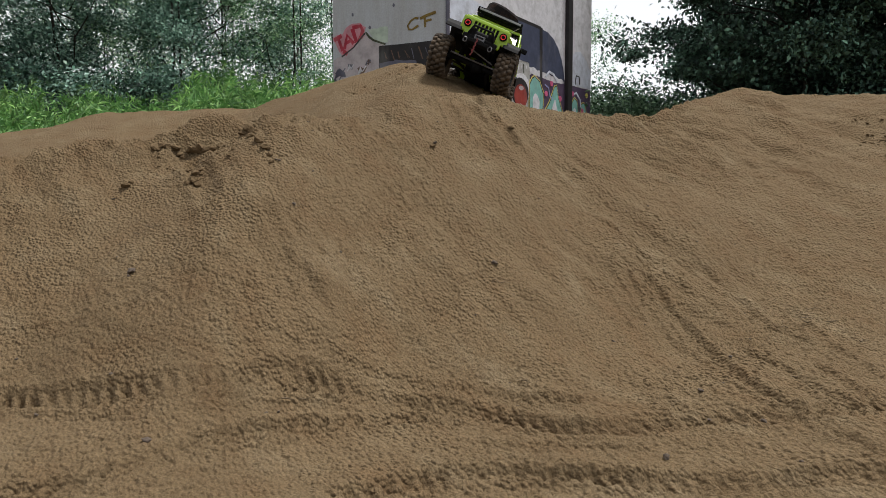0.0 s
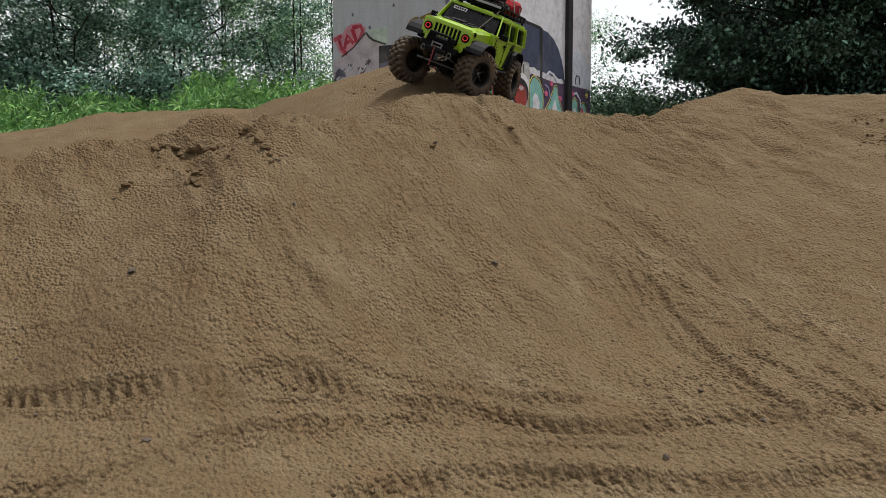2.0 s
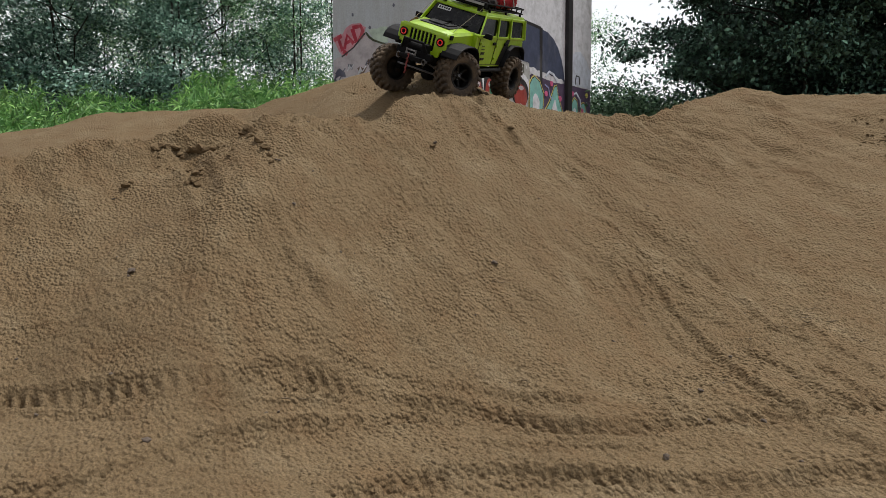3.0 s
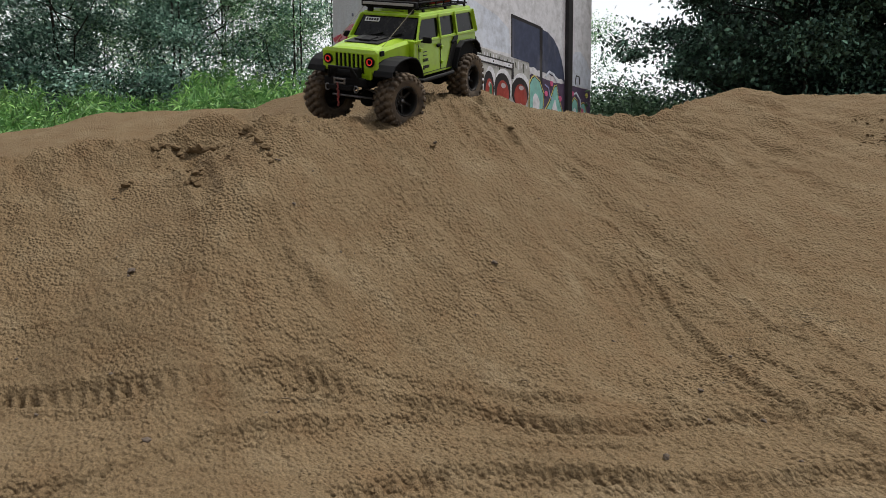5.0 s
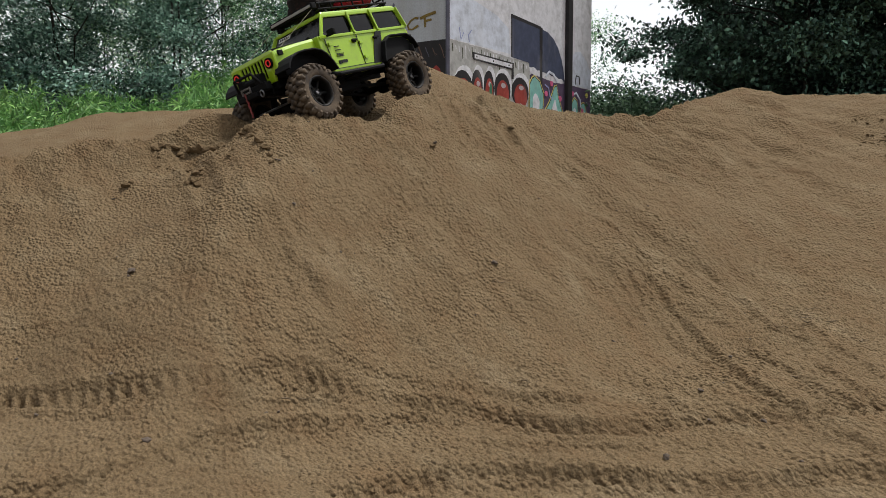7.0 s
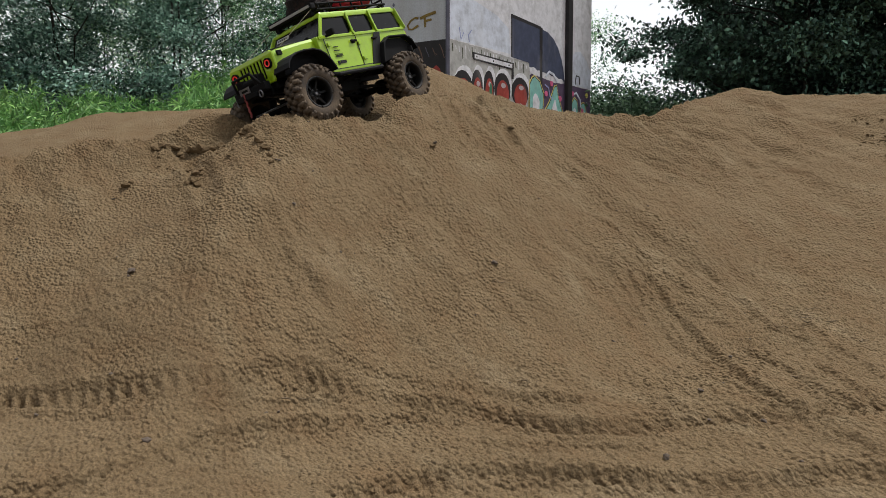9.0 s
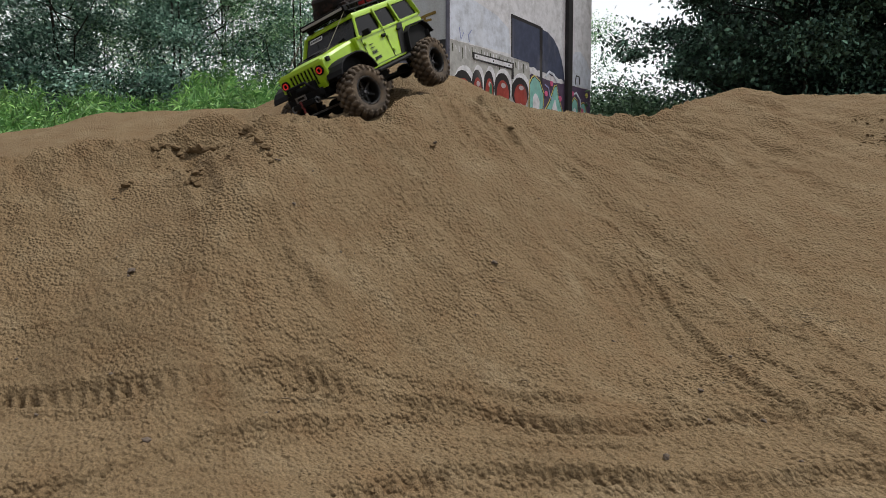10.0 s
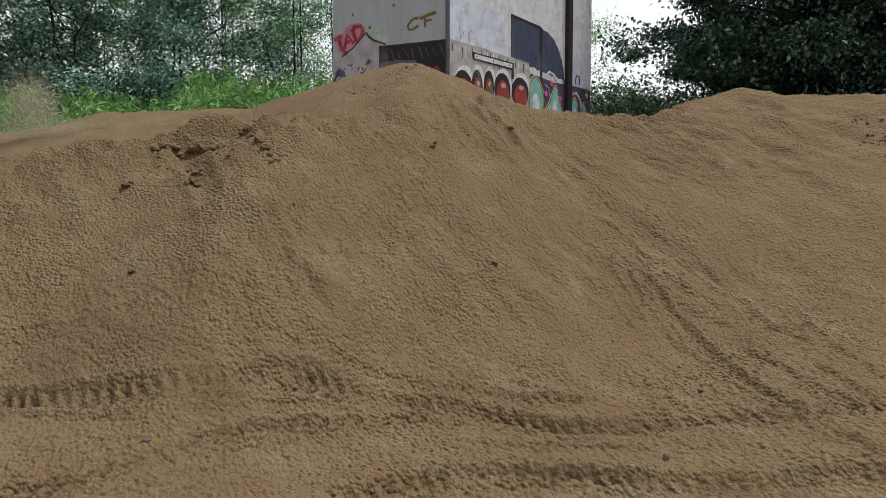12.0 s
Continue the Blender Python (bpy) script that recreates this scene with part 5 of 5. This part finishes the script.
    bar_light = add("light_bar", PLASTIC, lambda bm: (block(bm, (0.014, 0.134, 0.013), at(0.046, 0, 0.179), 0.003), block(bm, (0.010, 0.010, 0.016), at(0.042, 0.05, 0.170)), block(bm, (0.010, 0.010, 0.016), at(0.042, -0.05, 0.170))), "black light bar with a pale lens")
    add("lens", LENS, lambda bm: block(bm, (0.002, 0.124, 0.0055), at(0.0532, 0, 0.1795), 0.0006), "pale lens strip", bar_light)
    add("red_bag", RED_CLOTH, lambda bm: lump(bm, (-0.120, 0.030, 0.195), (0.050, 0.030, 0.022), 5), "crumpled red bag strapped on the rack")
    add("red_bag", RED_CLOTH, lambda bm: lump(bm, (-0.070, 0.034, 0.190), (0.028, 0.024, 0.016), 8), "small crumpled red bag")
    for centre, size, seed in (((-0.020, -0.022, 0.194), (0.036, 0.036, 0.022), 11), ((-0.105, -0.030, 0.197), (0.056, 0.032, 0.025), 14), ((-0.012, 0.036, 0.186), (0.024, 0.022, 0.012), 17)):
        add("dark_bundle", DARK_CLOTH, lambda bm: lump(bm, centre, size, seed, 0.25), "dark brown bundle strapped on the rack")
    def spare(bm):
        lathe(bm, [(0.022, 0.010), (0.030, 0.016), (0.044, 0.016), (0.049, 0.010), (0.049, -0.010), (0.044, -0.016), (0.030, -0.016), (0.022, -0.010)], 28)
        bmesh.ops.transform(bm, matrix=at(-0.030, -0.008, 0.212, 90 - 8, 6, 0), verts=bm.verts)
    add("spare_tyre", DARK_CLOTH, spare, "dark spare tyre lying on the rack")
    def straps(bm):
        for x in (-0.060, -0.120):
            tube(bm, [(x, 0.066, 0.183), (x, 0.056, 0.208), (x, 0.020, 0.219), (x, -0.030, 0.222), (x, -0.060, 0.206), (x, -0.066, 0.183)], 0.0016, 6)
    add("strap", ROPE, straps, "grey luggage straps")
    for s in (1, -1):
        add("limb_rope", TWINE, lambda bm: tube(bm, [(0.044, 0.062 * s, 0.176), (0.165, 0.056 * s, 0.108)], 0.0006, 6), "thin dull rope from the rack to the hood")
    wheels = [wheel_part(top, s) for s in (1, -1, 1, -1)]
    return top, wheels


car, car_wheels = build_car()


# ---- dust thrown up by the tumbling car: grains in puffs that drift ----
def dust_puff(seed, count, spread):
    rng_ = np.random.RandomState(seed)
    p = rng_.normal(0, 1, (count, 3)) * np.array(spread)
    r = rng_.uniform(0.00016, 0.0004, count)[:, None]
    corners = np.array([(1, 1, 1), (1, -1, -1), (-1, 1, -1), (-1, -1, 1)])
    v = (p[:, None, :] + corners[None] * r[:, None, :]).reshape(-1, 3)
    i = np.arange(count)[:, None] * 4
    f = np.concatenate([i + np.array([t]) for t in ((0, 1, 2), (0, 3, 1), (0, 2, 3), (1, 3, 2))])
    me = bpy.data.meshes.new("dust_puff")
    me.from_pydata(v.tolist(), [], f.tolist())
    me.materials.append(DUST_GRAIN)
    ob = new("dust_puff", me)
    return tagged(ob, "pale sandy dust drifting above the ridge", "dust", group="dust puffs", kind="stuff")


DUST_GRAIN = plain("dust_grain", (0.34, 0.30, 0.22), 0.95)
puffs = [dust_puff(31, 46000, (0.042, 0.045, 0.045)), dust_puff(32, 30000, (0.12, 0.05, 0.020))]


def motions():
    path = [
        (0.0, 0.086, 2.190, 0.772, -24.4, -7.5, -93.2),
        (0.5, 0.081, 2.187, 0.782, -19.1, -5.7, -99.3),
        (1.0, 0.073, 2.161, 0.795, -18.6, 0.5, -106.6),
        (1.5, 0.055, 2.087, 0.780, -19.5, 3.4, -107.6),
        (2.0, 0.049, 2.060, 0.780, -22.4, 4.9, -109.5),
        (2.5, 0.042, 2.036, 0.777, -22.4, 6.5, -112.4),
        (3.0, 0.025, 1.991, 0.768, -21.0, 8.5, -117.9),
        (5.0, -0.094, 1.744, 0.695, -9.5, 15.6, -119.0),
        (5.5, -0.126, 1.688, 0.676, -7.8, 17.6, -119.5),
        (6.0, -0.177, 1.684, 0.672, -0.5, 15.5, -123.8),
        (6.5, -0.226, 1.669, 0.662, 12.9, 14.3, -124.9),
        (7.0, -0.229, 1.672, 0.662, 13.0, 14.3, -125.2),
        (9.0, -0.231, 1.664, 0.659, 13.2, 13.9, -124.6),
        (9.5, -0.202, 1.719, 0.668, 18.8, 18.1, -122.4),
        (10.0, -0.169, 1.792, 0.695, 16.3, 22.2, -118.0),
        (10.3, -0.146, 1.847, 0.755, 36.5, 36.8, -112.2),
        (10.5, -0.175, 1.939, 0.778, 45.0, 39.4, -96.3),
        (10.8, -0.257, 2.038, 0.793, 55.3, 40.2, -73.7),
        (11.0, -0.358, 2.107, 0.795, 54.4, 30.4, -58.7),
        (11.2, -0.566, 2.220, 0.720, 55.9, 5.3, -48.3),
        (11.3, -0.695, 2.263, 0.724, 50.8, 11.9, -45.0),
        (11.4, -0.819, 2.302, 0.713, 52.6, 13.7, -41.4),
        (11.5, -0.931, 2.337, 0.723, 68.6, 9.4, -40.1),
        (11.6, -1.039, 2.308, 0.736, 91.2, 9.0, -42.5),
        (11.7, -1.161, 2.290, 0.748, 116.4, 24.4, -47.9),
        (11.85, -1.45, 2.26, 0.70, 135.0, 35.0, -60.0),
        (12.0, -1.85, 2.25, 0.60, 150.0, 40.0, -75.0),
    ]
    walk(car, [(t, pose(x, y, z, rx, ry, rz)) for t, x, y, z, rx, ry, rz in path])

    # the wheels: rolling, steering and riding on the springs, in the car's own space
    times = [row[0] for row in path]
    run = [0.0]
    for p, q in zip(path, path[1:]):
        ahead = pose(0, 0, 0, *p[4:]) @ Vector((1, 0, 0))
        way = (Vector(q[1:4]) - Vector(p[1:4])).dot(ahead)
        run.append(run[-1] + (way if q[0] <= 10.0 else 0.33 * (q[0] - p[0])))
    ride_t = (0, 0.5, 1, 1.5, 2, 2.5, 3, 5, 5.5, 6, 6.5, 9, 9.5, 10, 10.3, 10.8, 12)
    ride_front = (0.012, 0.003, 0.0, 0.006, 0.012, 0.016, 0.016, 0.002, -0.005, 0.001, 0.002, 0.001, -0.005, 0.003, -0.006, -0.009, -0.008)
    ride_rear = (0.014, 0.014, 0.014, 0.012, 0.014, 0.009, 0.008, 0.005, 0.005, 0.0, -0.005, -0.003, -0.013, -0.006, -0.016, -0.009, -0.008)
    steer_t = (0, 1, 2, 3, 5.0, 5.5, 6.0, 6.5, 7, 9, 9.5, 10.5, 11, 12)
    steer_a = (-4, -10, -28, -28, -16, -32, -28, -6, 0, -8, -10, -14, -5, 0)
    for i, wheel in enumerate(car_wheels):
        side = 1 if i % 2 == 0 else -1
        rows = []
        for k in range(121):
            t = k / 10
            ride = float(np.interp(t, ride_t, ride_front if i < 2 else ride_rear))
            up = ride * side if t < 10.2 else ride
            turn = float(np.interp(t, steer_t, steer_a)) if i < 2 else 0.0
            spin = math.degrees(float(np.interp(t, times, run)) / 0.055)
            m = at(0.151 if i < 2 else -0.151, 0.0865 * side, up, 0, 0, turn) @ pose(0, 0, 0, math.degrees(ride / 0.09) if t < 10.2 else 0) @ pose(0, 0, 0, 0, spin, 0)
            rows.append((t, m))
        walk(wheel, rows)

    # the dust lies in the sand until the car strikes it loose
    rest = [(-1.0, 2.3, 0.30), (-0.95, 2.25, 0.35)]
    loose = [11.5, 11.3]
    risen = [(-1.30, 2.45, 0.735), (-1.22, 2.4, 0.655)]
    for puff, a, t0, b in zip(puffs, rest, loose, risen):
        mid = tuple(p + (q - p) * 0.7 for p, q in zip(a, b))
        walk(puff, [(0.0, at(*a)), (t0, at(*a)), (t0 + 0.25, at(*mid, 0, 0, 10)), (12.0, at(*b, 0, 0, 25))])


motions()
